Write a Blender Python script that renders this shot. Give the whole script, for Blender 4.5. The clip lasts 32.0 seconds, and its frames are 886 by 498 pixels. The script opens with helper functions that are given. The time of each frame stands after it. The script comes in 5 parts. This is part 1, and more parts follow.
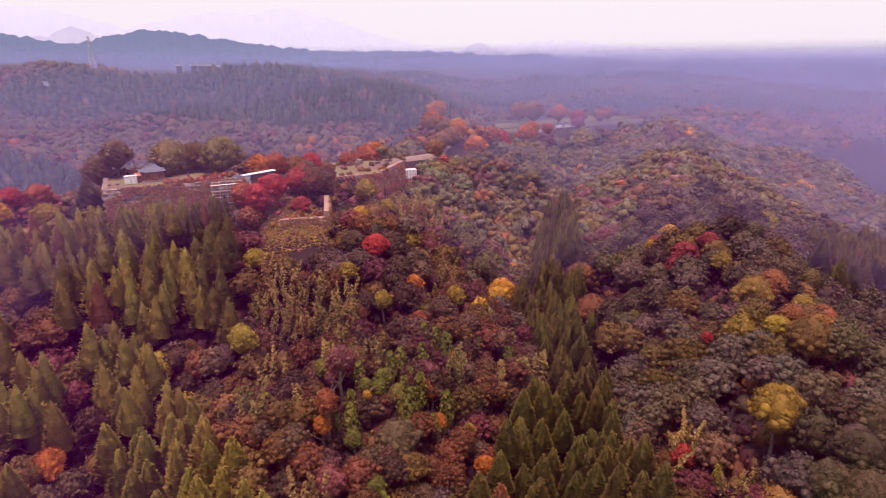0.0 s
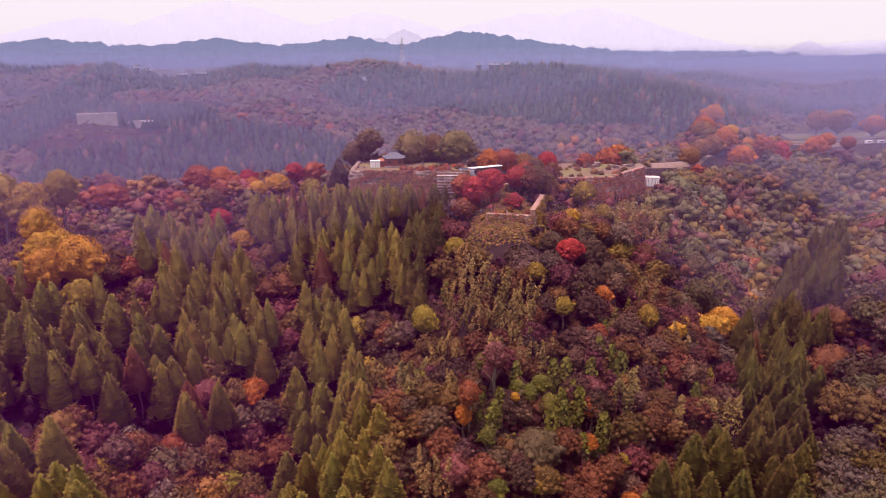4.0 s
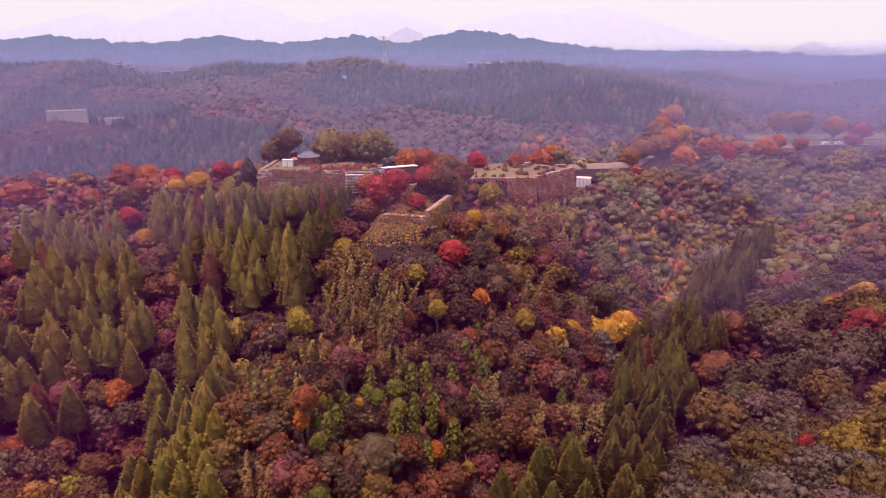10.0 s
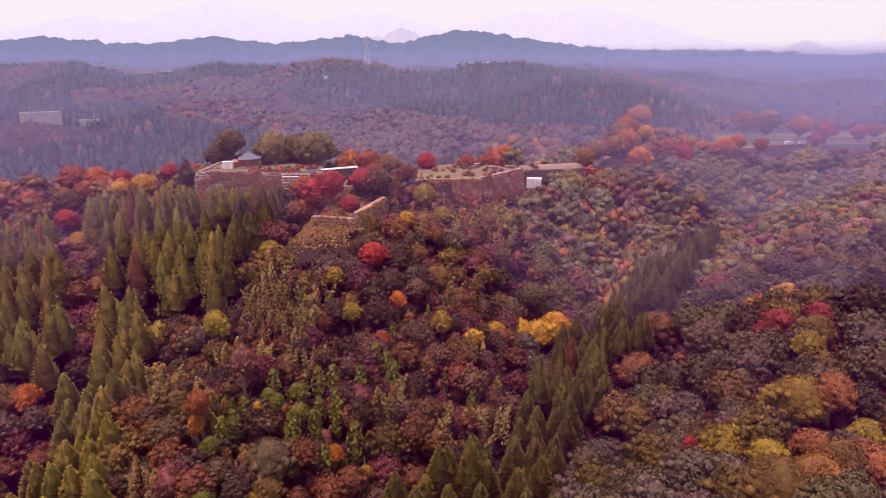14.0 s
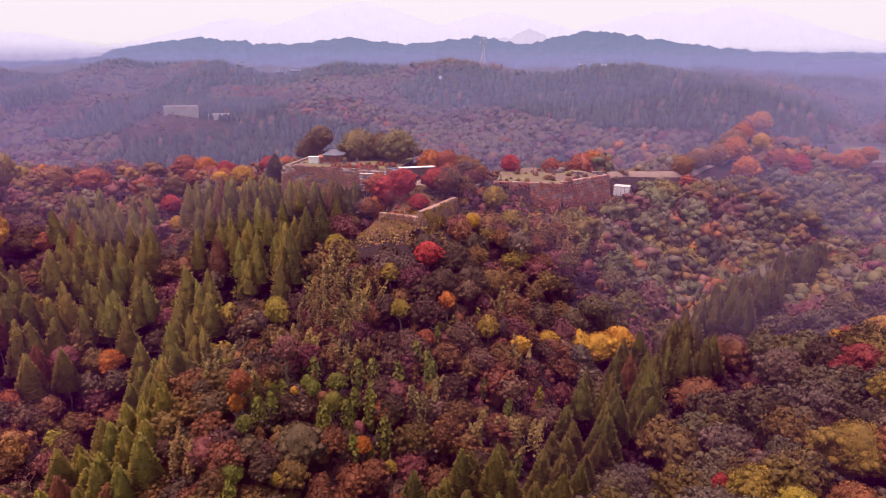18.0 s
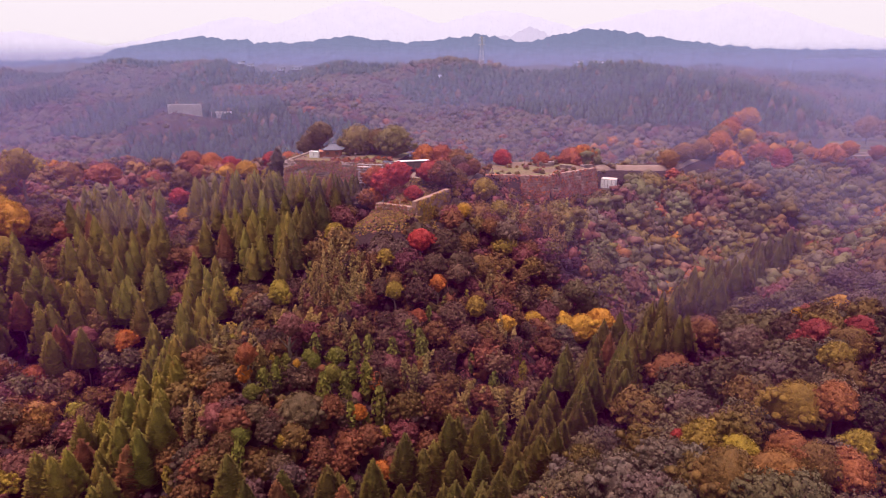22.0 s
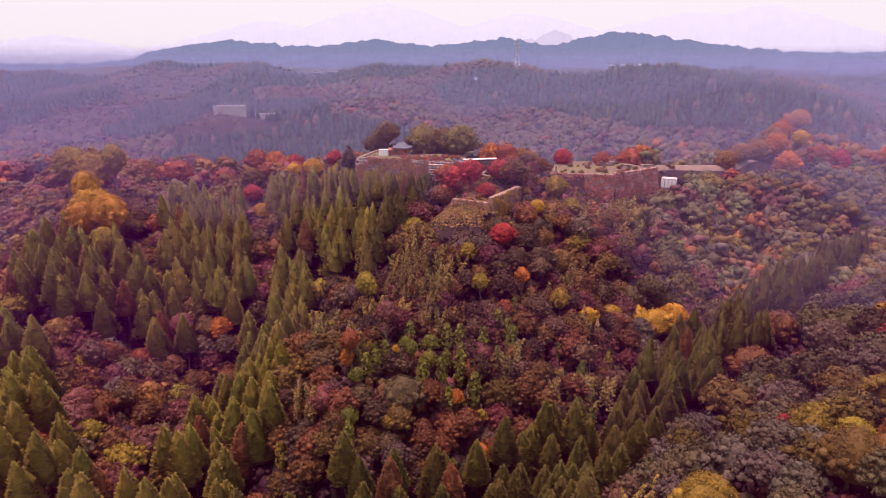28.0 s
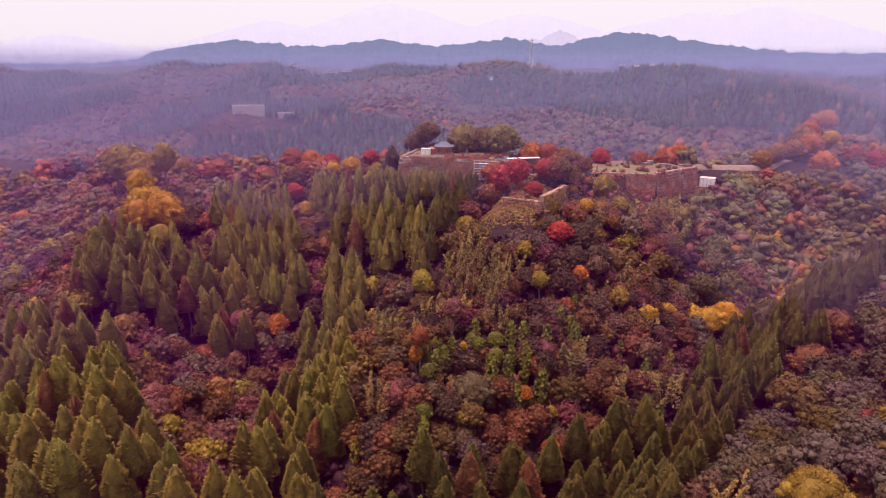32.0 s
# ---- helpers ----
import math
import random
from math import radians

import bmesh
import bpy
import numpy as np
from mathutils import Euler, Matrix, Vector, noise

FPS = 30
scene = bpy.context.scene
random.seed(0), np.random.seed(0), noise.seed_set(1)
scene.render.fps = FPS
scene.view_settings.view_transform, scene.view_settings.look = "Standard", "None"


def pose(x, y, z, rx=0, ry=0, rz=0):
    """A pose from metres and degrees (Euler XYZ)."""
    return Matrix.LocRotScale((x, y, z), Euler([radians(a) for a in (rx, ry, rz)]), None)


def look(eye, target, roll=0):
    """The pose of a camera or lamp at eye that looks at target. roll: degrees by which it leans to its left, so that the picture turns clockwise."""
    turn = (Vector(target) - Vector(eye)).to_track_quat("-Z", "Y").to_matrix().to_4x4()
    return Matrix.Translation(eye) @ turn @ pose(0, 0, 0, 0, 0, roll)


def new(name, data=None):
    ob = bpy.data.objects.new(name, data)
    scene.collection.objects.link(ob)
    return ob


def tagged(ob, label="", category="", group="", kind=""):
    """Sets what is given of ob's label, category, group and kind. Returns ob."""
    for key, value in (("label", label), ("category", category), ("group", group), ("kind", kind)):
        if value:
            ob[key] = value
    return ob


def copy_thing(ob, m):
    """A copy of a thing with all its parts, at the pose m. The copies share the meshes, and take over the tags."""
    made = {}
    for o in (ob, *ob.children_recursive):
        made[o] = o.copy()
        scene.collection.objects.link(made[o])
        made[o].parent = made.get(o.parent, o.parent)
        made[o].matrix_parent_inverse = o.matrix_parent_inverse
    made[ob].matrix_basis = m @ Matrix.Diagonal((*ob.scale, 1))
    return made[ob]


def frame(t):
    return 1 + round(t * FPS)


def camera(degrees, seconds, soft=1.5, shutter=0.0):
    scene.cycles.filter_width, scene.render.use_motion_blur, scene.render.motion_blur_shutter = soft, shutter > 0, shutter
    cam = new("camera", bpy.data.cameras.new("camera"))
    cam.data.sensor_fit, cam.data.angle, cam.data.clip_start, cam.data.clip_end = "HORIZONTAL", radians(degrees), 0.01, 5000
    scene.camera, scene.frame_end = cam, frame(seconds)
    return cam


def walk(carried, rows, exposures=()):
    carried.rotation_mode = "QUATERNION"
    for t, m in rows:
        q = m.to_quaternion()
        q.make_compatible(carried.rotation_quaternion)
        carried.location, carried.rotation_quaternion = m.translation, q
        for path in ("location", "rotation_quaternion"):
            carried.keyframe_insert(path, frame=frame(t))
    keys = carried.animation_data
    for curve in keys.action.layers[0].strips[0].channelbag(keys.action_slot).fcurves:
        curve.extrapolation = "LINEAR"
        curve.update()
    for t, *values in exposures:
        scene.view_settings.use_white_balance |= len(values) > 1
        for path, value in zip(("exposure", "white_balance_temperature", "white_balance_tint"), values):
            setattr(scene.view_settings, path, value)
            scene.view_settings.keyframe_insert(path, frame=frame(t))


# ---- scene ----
cam = camera(71.1, 32.0, soft=1.0, shutter=0.5)
PATH = [
    (0, (-41.005, -9.684, 48.34), (-40.148, -7.975, 47.752), -0.5),
    (0.5, (-40.271, -10.717, 48.709), (-39.569, -8.939, 48.12), -0.4),
    (1, (-37.679, -12.137, 48.962), (-37.382, -10.249, 48.375), -0.3),
    (1.5, (-34.867, -12.749, 48.635), (-34.715, -10.842, 48.051), -0.3),
    (2, (-32.287, -13.162, 48.486), (-32.191, -11.251, 47.903), -0.3),
    (2.5, (-29.546, -13.272, 48.546), (-29.485, -11.36, 47.96), -0.2),
    (3, (-26.755, -13.169, 48.345), (-26.715, -11.257, 47.76), -0.2),
    (3.5, (-24.101, -13.215, 48.159), (-24.076, -11.302, 47.576), -0.2),
    (6, (-10.643, -12.258, 47.937), (-10.645, -10.346, 47.351), -0.1),
    (9, (4.27, -11.007, 47.889), (4.264, -9.095, 47.302), 0.1),
    (13, (22.278, -10.171, 48.313), (22.279, -8.259, 47.724), -0.1),
    (14.5, (29.232, -10.147, 48.329), (29.229, -8.235, 47.742), -0.1),
    (15, (30.607, -9.995, 48.357), (30.492, -8.087, 47.769), 0.0),
    (15.5, (32.498, -9.63, 48.488), (32.218, -7.739, 47.899), 0.2),
    (17.5, (40.633, -8.168, 48.425), (40.272, -6.29, 47.838), 0.2),
    (18, (41.679, -8.022, 48.374), (41.308, -6.146, 47.789), 0.3),
    (19, (43.364, -8.387, 48.59), (42.991, -6.512, 48.002), 0.2),
    (20, (44.408, -11.012, 48.486), (44.038, -9.136, 47.898), 0.2),
    (21, (45.356, -14.684, 48.409), (44.987, -12.808, 47.82), 0.2),
    (22, (46.408, -18.516, 48.622), (46.032, -16.643, 48.032), 0.1),
    (22.5, (46.417, -20.15, 48.557), (46.024, -18.279, 47.968), 0.2),
    (23, (46.179, -21.442, 48.55), (45.768, -19.575, 47.962), 0.2),
    (24, (43.971, -23.331, 48.355), (43.542, -21.468, 47.77), 0.2),
    (25, (41.451, -24.584, 48.281), (41.014, -22.722, 47.696), 0.1),
    (25.5, (39.747, -25.259, 48.188), (39.311, -23.396, 47.604), 0.2),
    (27.5, (33.111, -27.382, 48.026), (32.675, -25.52, 47.443), 0.1),
    (28, (31.772, -27.89, 47.849), (31.331, -26.028, 47.268), 0.1),
    (32, (17.793, -32.478, 47.524), (17.346, -30.618, 46.944), 0.2),
]
walk(cam, [(t, look(eye, target, roll)) for t, eye, target, roll in PATH], exposures=[(0, 0.31, 6500, 49.5)])

# ---- daylight: a bright hazy overcast with a soft low sun ----
world = bpy.data.worlds.new("overcast_sky")
scene.world = world
world.use_nodes = True
wn, wl = world.node_tree.nodes, world.node_tree.links
wn.clear()
sky = wn.new("ShaderNodeTexSky")
sky.sky_type, sky.sun_disc = "NISHITA", False
sky.sun_elevation, sky.sun_rotation = radians(79), radians(236)
sky.air_density, sky.dust_density, sky.ozone_density = 1.0, 4.0, 1.5
cloud = wn.new("ShaderNodeMix")
cloud.data_type = "RGBA"
cloud.inputs["Factor"].default_value = 0.86
cloud.inputs["B"].default_value = (10.9, 12.3, 10.8, 1)
back = wn.new("ShaderNodeBackground")
back.inputs["Strength"].default_value = 0.069
wout = wn.new("ShaderNodeOutputWorld")
wl.new(sky.outputs["Color"], cloud.inputs["A"])
wl.new(cloud.outputs["Result"], back.inputs["Color"])
wl.new(back.outputs["Background"], wout.inputs["Surface"])

sun_lamp = bpy.data.lights.new("sun", "SUN")
sun_lamp.energy, sun_lamp.angle, sun_lamp.color = 5.0, radians(24), (1.0, 0.82, 0.63)
sun = new("sun", sun_lamp)
# High in the west.
sun.matrix_world = look((-15, -10, 95), (0, 0, 0))

# ---- materials ----
def shader(name):
    m = bpy.data.materials.new(name)
    m.use_nodes = True
    nt = m.node_tree
    return m, nt.nodes, nt.links, nt.nodes["Principled BSDF"]


def noise_node(n, l, scale, detail=4.0, rough=0.6, coord=None):
    t = n.new("ShaderNodeTexNoise")
    t.inputs["Scale"].default_value, t.inputs["Detail"].default_value, t.inputs["Roughness"].default_value = scale, detail, rough
    if coord is not None:
        l.new(coord, t.inputs["Vector"])
    return t.outputs["Fac"]


def ramp(n, l, fac, stops):
    r = n.new("ShaderNodeValToRGB")
    while len(r.color_ramp.elements) < len(stops):
        r.color_ramp.elements.new(0.5)
    for e, (at, c) in zip(r.color_ramp.elements, stops):
        e.position, e.color = at, (*c, 1)
    l.new(fac, r.inputs["Fac"])
    return r.outputs["Color"]


def mixed(n, l, a, b, fac, how="MIX"):
    m = n.new("ShaderNodeMix")
    m.data_type, m.blend_type, m.clamp_factor = "RGBA", how, True
    for key, v in (("Factor", fac), ("A", a), ("B", b)):
        if isinstance(v, (int, float)):
            m.inputs[key].default_value = v
        elif isinstance(v, tuple):
            m.inputs[key].default_value = (*v, 1)
        else:
            l.new(v, m.inputs[key])
    return m.outputs["Result"]


def bumped(n, l, b, height, strength, distance):
    k = n.new("ShaderNodeBump")
    k.inputs["Strength"].default_value, k.inputs["Distance"].default_value = strength, distance
    l.new(height, k.inputs["Height"])
    l.new(k.outputs["Normal"], b.inputs["Normal"])


def world_place(n):
    return n.new("ShaderNodeNewGeometry").outputs["Position"]


def rough_stuff(name, c1, c2, scale, roughness=0.85, fine=6.0, bump=0.3, depth=0.05, metallic=0.0):
    """Two-scale mottled matter: stone, soil, plaster, timber, paint."""
    m, n, l, b = shader(name)
    p = world_place(n)
    big = ramp(n, l, noise_node(n, l, scale, coord=p), [(0.3, c1), (0.7, c2)])
    small = noise_node(n, l, scale * fine, 6, 0.7, p)
    tone = ramp(n, l, small, [(0.25, (0.72, 0.72, 0.72)), (0.75, (1.22, 1.22, 1.22))])
    l.new(mixed(n, l, big, tone, 1.0, "MULTIPLY"), b.inputs["Base Color"])
    b.inputs["Roughness"].default_value, b.inputs["Metallic"].default_value = roughness, metallic
    if bump:
        bumped(n, l, b, small, bump, depth)
    return m


def leafage(name, own, glow=0.14):
    """Foliage; its colour comes from the tree: own is the object's colour, else the tint given to each tree of a wood."""
    m, n, l, b = shader(name)
    if own:
        tint = n.new("ShaderNodeObjectInfo").outputs["Color"]
    else:
        a = n.new("ShaderNodeAttribute")
        a.attribute_name = "tint"
        tint = a.outputs["Color"]
    p = world_place(n)
    g = n.new("ShaderNodeNewGeometry")
    leaf = ramp(n, l, g.outputs["Random Per Island"], [(0.0, (0.82, 0.79, 0.82)), (0.5, (0.98, 0.98, 0.98)), (1.0, (1.2, 1.2, 1.14))])
    patch = ramp(n, l, noise_node(n, l, 0.42, 3, 0.6, p), [(0.3, (0.8, 0.8, 0.82)), (0.7, (1.2, 1.16, 1.05))])
    fine = noise_node(n, l, 2.6, 4, 0.75, p)
    speck = ramp(n, l, fine, [(0.34, (0.74, 0.7, 0.74)), (0.52, (0.98, 0.98, 0.98)), (0.68, (1.24, 1.24, 1.18))])
    c = mixed(n, l, mixed(n, l, mixed(n, l, tint, leaf, 1.0, "MULTIPLY"), patch, 1.0, "MULTIPLY"), speck, 1.0, "MULTIPLY")
    bumped(n, l, b, fine, 0.7, 0.3)
    l.new(c, b.inputs["Base Color"])
    b.inputs["Roughness"].default_value = 0.62
    b.inputs["Specular IOR Level"].default_value = 0.28
    tl = n.new("ShaderNodeBsdfTranslucent")
    l.new(c, tl.inputs["Color"])
    mx = n.new("ShaderNodeMixShader")
    mx.inputs["Fac"].default_value = glow
    l.new(b.outputs["BSDF"], mx.inputs[1])
    l.new(tl.outputs["BSDF"], mx.inputs[2])
    l.new(mx.outputs["Shader"], n["Material Output"].inputs["Surface"])
    return m


LEAF, WOOD_LEAF = leafage("tree_leaves", True), leafage("woodland_leaves", False)
BARK = rough_stuff("bark", (0.09, 0.06, 0.045), (0.17, 0.12, 0.09), 1.5, 0.9, 5, 0.5)
PALE_BARK = rough_stuff("pale_bark", (0.26, 0.19, 0.17), (0.4, 0.31, 0.27), 1.2, 0.9, 5, 0.4)


def forest_floor():
    """Fallen leaves, bare soil and scrub; dry grass on the open terraces."""
    m, n, l, b = shader("forest_floor")
    p = world_place(n)
    # Litter is darkened almost to black, for the shade between the trees.
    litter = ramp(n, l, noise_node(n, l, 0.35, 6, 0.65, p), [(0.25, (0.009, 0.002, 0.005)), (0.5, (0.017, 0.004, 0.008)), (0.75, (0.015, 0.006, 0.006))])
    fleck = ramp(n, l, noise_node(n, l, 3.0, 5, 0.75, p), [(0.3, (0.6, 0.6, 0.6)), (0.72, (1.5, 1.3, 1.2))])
    # Beyond the castle hills the ground is seen as the tops of woods.
    sep = n.new("ShaderNodeSeparateXYZ")
    l.new(p, sep.inputs["Vector"])
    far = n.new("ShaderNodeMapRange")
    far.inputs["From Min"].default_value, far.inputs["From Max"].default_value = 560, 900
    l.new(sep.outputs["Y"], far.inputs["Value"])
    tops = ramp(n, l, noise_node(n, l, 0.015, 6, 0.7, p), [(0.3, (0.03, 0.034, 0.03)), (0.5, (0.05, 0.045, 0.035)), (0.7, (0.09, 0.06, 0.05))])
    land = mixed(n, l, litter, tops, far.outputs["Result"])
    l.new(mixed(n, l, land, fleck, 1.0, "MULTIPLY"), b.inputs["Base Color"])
    b.inputs["Roughness"].default_value = 0.95
    bumped(n, l, b, noise_node(n, l, 1.2, 6, 0.7, p), 0.6, 0.6)
    return m


FLOOR = forest_floor()


def masonry(name, c1, c2, moss):
    """Stones of differing tone, mottled, with moss in patches."""
    m, n, l, b = shader(name)
    p = world_place(n)
    each = ramp(n, l, n.new("ShaderNodeObjectInfo").outputs["Random"], [(0.0, tuple(0.6 * x for x in c1)), (0.5, c1), (1.0, c2)])
    small = noise_node(n, l, 3.5, 6, 0.7, p)
    tone = ramp(n, l, small, [(0.25, (0.65, 0.65, 0.65)), (0.75, (1.3, 1.3, 1.3))])
    green = ramp(n, l, noise_node(n, l, 0.22, 5, 0.6, p), [(0.45, (0, 0, 0)), (0.62, (0.8, 0.8, 0.8))])
    l.new(mixed(n, l, mixed(n, l, each, tone, 1.0, "MULTIPLY"), moss, green), b.inputs["Base Color"])
    b.inputs["Roughness"].default_value = 0.92
    bumped(n, l, b, small, 0.6, 0.06)
    return m


STONE = masonry("castle_stone", (0.2, 0.145, 0.13), (0.35, 0.27, 0.25), (0.15, 0.1, 0.06))
RED_STONE = masonry("lichened_red_stone", (0.27, 0.16, 0.135), (0.4, 0.27, 0.235), (0.23, 0.12, 0.09))
GRASS = rough_stuff("dry_grass", (0.085, 0.07, 0.026), (0.13, 0.11, 0.04), 0.25, 0.95, 12, 0.5)
SAND = rough_stuff("sandy_path", (0.16, 0.11, 0.09), (0.23, 0.17, 0.14), 0.3, 0.95, 14, 0.3)
WHITE = rough_stuff("white_panel", (0.68, 0.68, 0.7), (0.8, 0.8, 0.81), 0.6, 0.5, 6, 0.0)
SHEET = rough_stuff("white_sheeting", (0.62, 0.62, 0.64), (0.78, 0.77, 0.78), 0.8, 0.6, 5, 0.5, 0.1)
RED_WOOD = rough_stuff("red_brown_timber", (0.26, 0.085, 0.045), (0.36, 0.13, 0.07), 1.2, 0.7, 8, 0.3)
DARK_WOOD = rough_stuff("dark_timber", (0.06, 0.045, 0.04), (0.11, 0.08, 0.065), 1.5, 0.75, 8, 0.3)
SLATE = rough_stuff("blue_grey_roof_tile", (0.06, 0.07, 0.1), (0.1, 0.115, 0.155), 0.8, 0.75, 7, 0.4)
STEEL = rough_stuff("galvanised_pipe", (0.4, 0.4, 0.42), (0.55, 0.55, 0.56), 2.0, 0.45, 4, 0.0, metallic=0.8)
BLUE = rough_stuff("blue_sheeting", (0.02, 0.12, 0.5), (0.04, 0.2, 0.65), 1.0, 0.5, 5, 0.3)
CONCRETE = rough_stuff("weathered_concrete", (0.42, 0.37, 0.35), (0.6, 0.54, 0.51), 0.12, 0.9, 10, 0.3)
GLASS_DARK = rough_stuff("dark_window", (0.02, 0.022, 0.028), (0.035, 0.04, 0.05), 1.0, 0.12, 4, 0.0)
RUBBER = rough_stuff("tyre_rubber", (0.02, 0.02, 0.02), (0.035, 0.035, 0.035), 3.0, 0.85, 4, 0.2)

# ---- the lie of the land ----
# A ridge: points (x, y, ground height) along its crest, and the fall per metre to either side.
RIDGES = [
    ([(0, 180, 10), (-2, 152, 6), (8, 135, -2), (6, 120, -15)], 0.72),
    ([(6, 120, -16), (-7, 100, -17), (-14, 87, -21), (-12, 76, -34), (-8, 40, -58)], 0.85),
    ([(-7, 104, -17), (-27, 96, -20), (-33, 86, -30)], 1.0),
    ([(0, 172, 8), (24, 166, 1), (40, 178, -4)], 0.85),
    ([(-150, 165, 6), (-113, 128, 2), (-106, 100, -10), (-92, 76, -17), (-76, 56, -20), (-62, 38, -26), (-50, 5, -38)], 0.62),
    ([(55, -20, -6), (60, 25, -10), (72, 58, -11), (94, 85, -11), (118, 116, -8)], 0.74),
    ([(104, 98, -11), (120, 120, -7), (150, 160, -3), (190, 200, 0), (235, 245, 3), (275, 295, 4), (305, 340, 4)], 0.5),
    ([(52, 236, 7), (75, 250, 6), (92, 261, 6), (114, 272, 7), (150, 287, 4), (200, 310, 4)], 0.9),
    ([(95, 330, -6), (112, 285, 8), (125, 268, 6)], 0.85),
    ([(112, 285, 7), (128, 330, 6), (148, 374, 8), (165, 400, -4)], 0.5),
    ([(-58, 195, 6), (-75, 200, 1), (-160, 205, -1), (-260, 215, -1), (-420, 240, 2)], 0.45),
    ([(230, 240, -12), (290, 235, -12), (360, 220, -18), (450, 200, -28)], 0.45),
    ([(-420, 640, 2), (-330, 520, 0), (-240, 440, -14), (-170, 400, -20)], 0.35),
    ([(-900, 800, 28), (-500, 800, 34), (-260, 800, 37), (-60, 790, 34.5), (110, 740, 38), (190, 640, 22), (215, 560, -6)], 0.16),
    ([(-200, 800, 34), (-60, 640, 10), (-10, 520, -16), (10, 440, -38)], 0.42),
    ([(-330, 800, 30), (-250, 640, 12), (-170, 540, -12), (-120, 470, -34)], 0.42),
    ([(-60, 800, 36), (30, 650, 14), (50, 540, -16)], 0.42),
    ([(-520, 800, 26), (-470, 620, 10), (-400, 520, -8)], 0.4),
    ([(110, 740, 36), (90, 620, 16), (110, 520, -10)], 0.3),
    ([(250, 1500, 10), (560, 1150, 6), (800, 900, -6), (1000, 700, -14), (1400, 620, -10)], 0.1),
    ([(400, 1230, 12), (540, 1290, 26), (700, 1240, 16), (900, 1120, 30), (1020, 1060, 36), (1150, 1000, 14), (1350, 900, 22)], 0.13),
    ([(420, 700, -14), (520, 640, 4), (660, 560, 8), (820, 480, 2)], 0.22),
    ([(300, 420, -8), (400, 400, 2), (520, 360, -4)], 0.3),
    ([(330, 1010, -18), (450, 930, 5), (600, 860, 7), (800, 700, -2)], 0.15),
    ([(-1200, 1500, 34), (-400, 1400, 34), (200, 1350, 30), (700, 1600, 24), (1500, 1500, 10)], 0.06),
]
# A terrace: centre, half sizes, turn in degrees, height, sheer drop at the edge, fall per metre beyond.
TERRACES = [
    ((-30.3, 194), (18.8, 14), 0, 14.3, 6.9, 0.75),
    ((2, 191), (14, 14), 0, 10.5, 0.0, 0.75),
    ((30, 216.5), (12, 14), 3, 8.0, 7.0, 0.75),
    ((40, 220), (12, 12), 48, 8.0, 7.0, 0.75),
    ((-150, 205), (88, 22), 4, -0.5, 0.0, 0.4),
    ((240, 352), (75, 45), 12, 3.5, 0.0, 0.45),
]


def smooth_max(a, b, k):
    h = np.clip(0.5 + 0.5 * (a - b) / k, 0, 1)
    return b + (a - b) * h + k * h * (1 - h)


def ground(x, y):
    """Height of the bare ground."""
    x, y = np.asarray(x, float), np.asarray(y, float)
    h = -54 + 0.02 * np.clip(y - 60, 0, 400) - 0.012 * np.clip(y - 900, 0, 3000) + 0 * x
    for points, fall in RIDGES:
        best = np.full(h.shape, -1e3)
        for (ax, ay, az), (bx, by, bz) in zip(points, points[1:]):
            ux, uy = bx - ax, by - ay
            s = np.clip(((x - ax) * ux + (y - ay) * uy) / (ux * ux + uy * uy), 0, 1)
            d = np.hypot(x - ax - s * ux, y - ay - s * uy)
            best = np.maximum(best, az + s * (bz - az) - fall * (np.sqrt(d * d + 36) - 6))
        h = smooth_max(best, h, 5.0)
    h = h + 1.3 * np.sin(x / 17 + np.sin(y / 23)) * np.cos(y / 19 + 0.7 * np.sin(x / 31))
    h = h + np.clip((y - 380) / 150, 0, 1) * np.clip((1500 - y) / 500, 0.3, 1) * (9 * np.sin(x / 63 + 1.3 * np.sin(y / 120)) * np.cos(y / 90) + 5 * np.sin(x / 27 + y / 70))
    for (cx, cy), (sx, sy), turn, top, drop, fall in TERRACES:
        c, s = math.cos(math.radians(turn)), math.sin(math.radians(turn))
        u, v = np.abs(c * (x - cx) + s * (y - cy)) - sx, np.abs(c * (y - cy) - s * (x - cx)) - sy
        d = np.hypot(np.maximum(u, 0), np.maximum(v, 0))
        low = top - drop - fall * d
        cut = np.where(d < 6, np.minimum(h, np.maximum(low, top - drop + 0.4 * (d - 1))), h) if drop else h
        h = np.where(d <= 0, top, np.maximum(cut, low))
    return h


# ---- helpers for building ----
def mesh_of(name, v, f, material=None, tint=None, smooth=False):
    """A mesh from arrays of places and triangles."""
    v, f = np.asarray(v, np.float32), np.asarray(f, np.int32)
    me = bpy.data.meshes.new(name)
    me.vertices.add(len(v))
    me.vertices.foreach_set("co", v.ravel())
    k = f.shape[1]
    me.loops.add(f.size)
    me.loops.foreach_set("vertex_index", f.ravel())
    me.polygons.add(len(f))
    me.polygons.foreach_set("loop_start", np.arange(0, f.size, k, dtype=np.int32))
    me.polygons.foreach_set("loop_total", np.full(len(f), k, np.int32))
    me.polygons.foreach_set("use_smooth", np.full(len(f), smooth))
    if tint is not None:
        a = me.attributes.new("tint", "FLOAT_COLOR", "POINT")
        a.data.foreach_set("color", np.asarray(tint, np.float32).ravel())
    me.update(calc_edges=True)
    if material:
        me.materials.append(material)
    return me


def part(name, bm, material, parent, label=""):
    """Links a bmesh (or a mesh) as one part of a thing."""
    if isinstance(bm, bmesh.types.BMesh):
        me = bpy.data.meshes.new(name)
        bm.to_mesh(me)
        bm.free()
        me.materials.append(material)
    else:
        me = bm
    ob = new(name, me)
    ob.parent = parent
    return tagged(ob, label) if label else ob


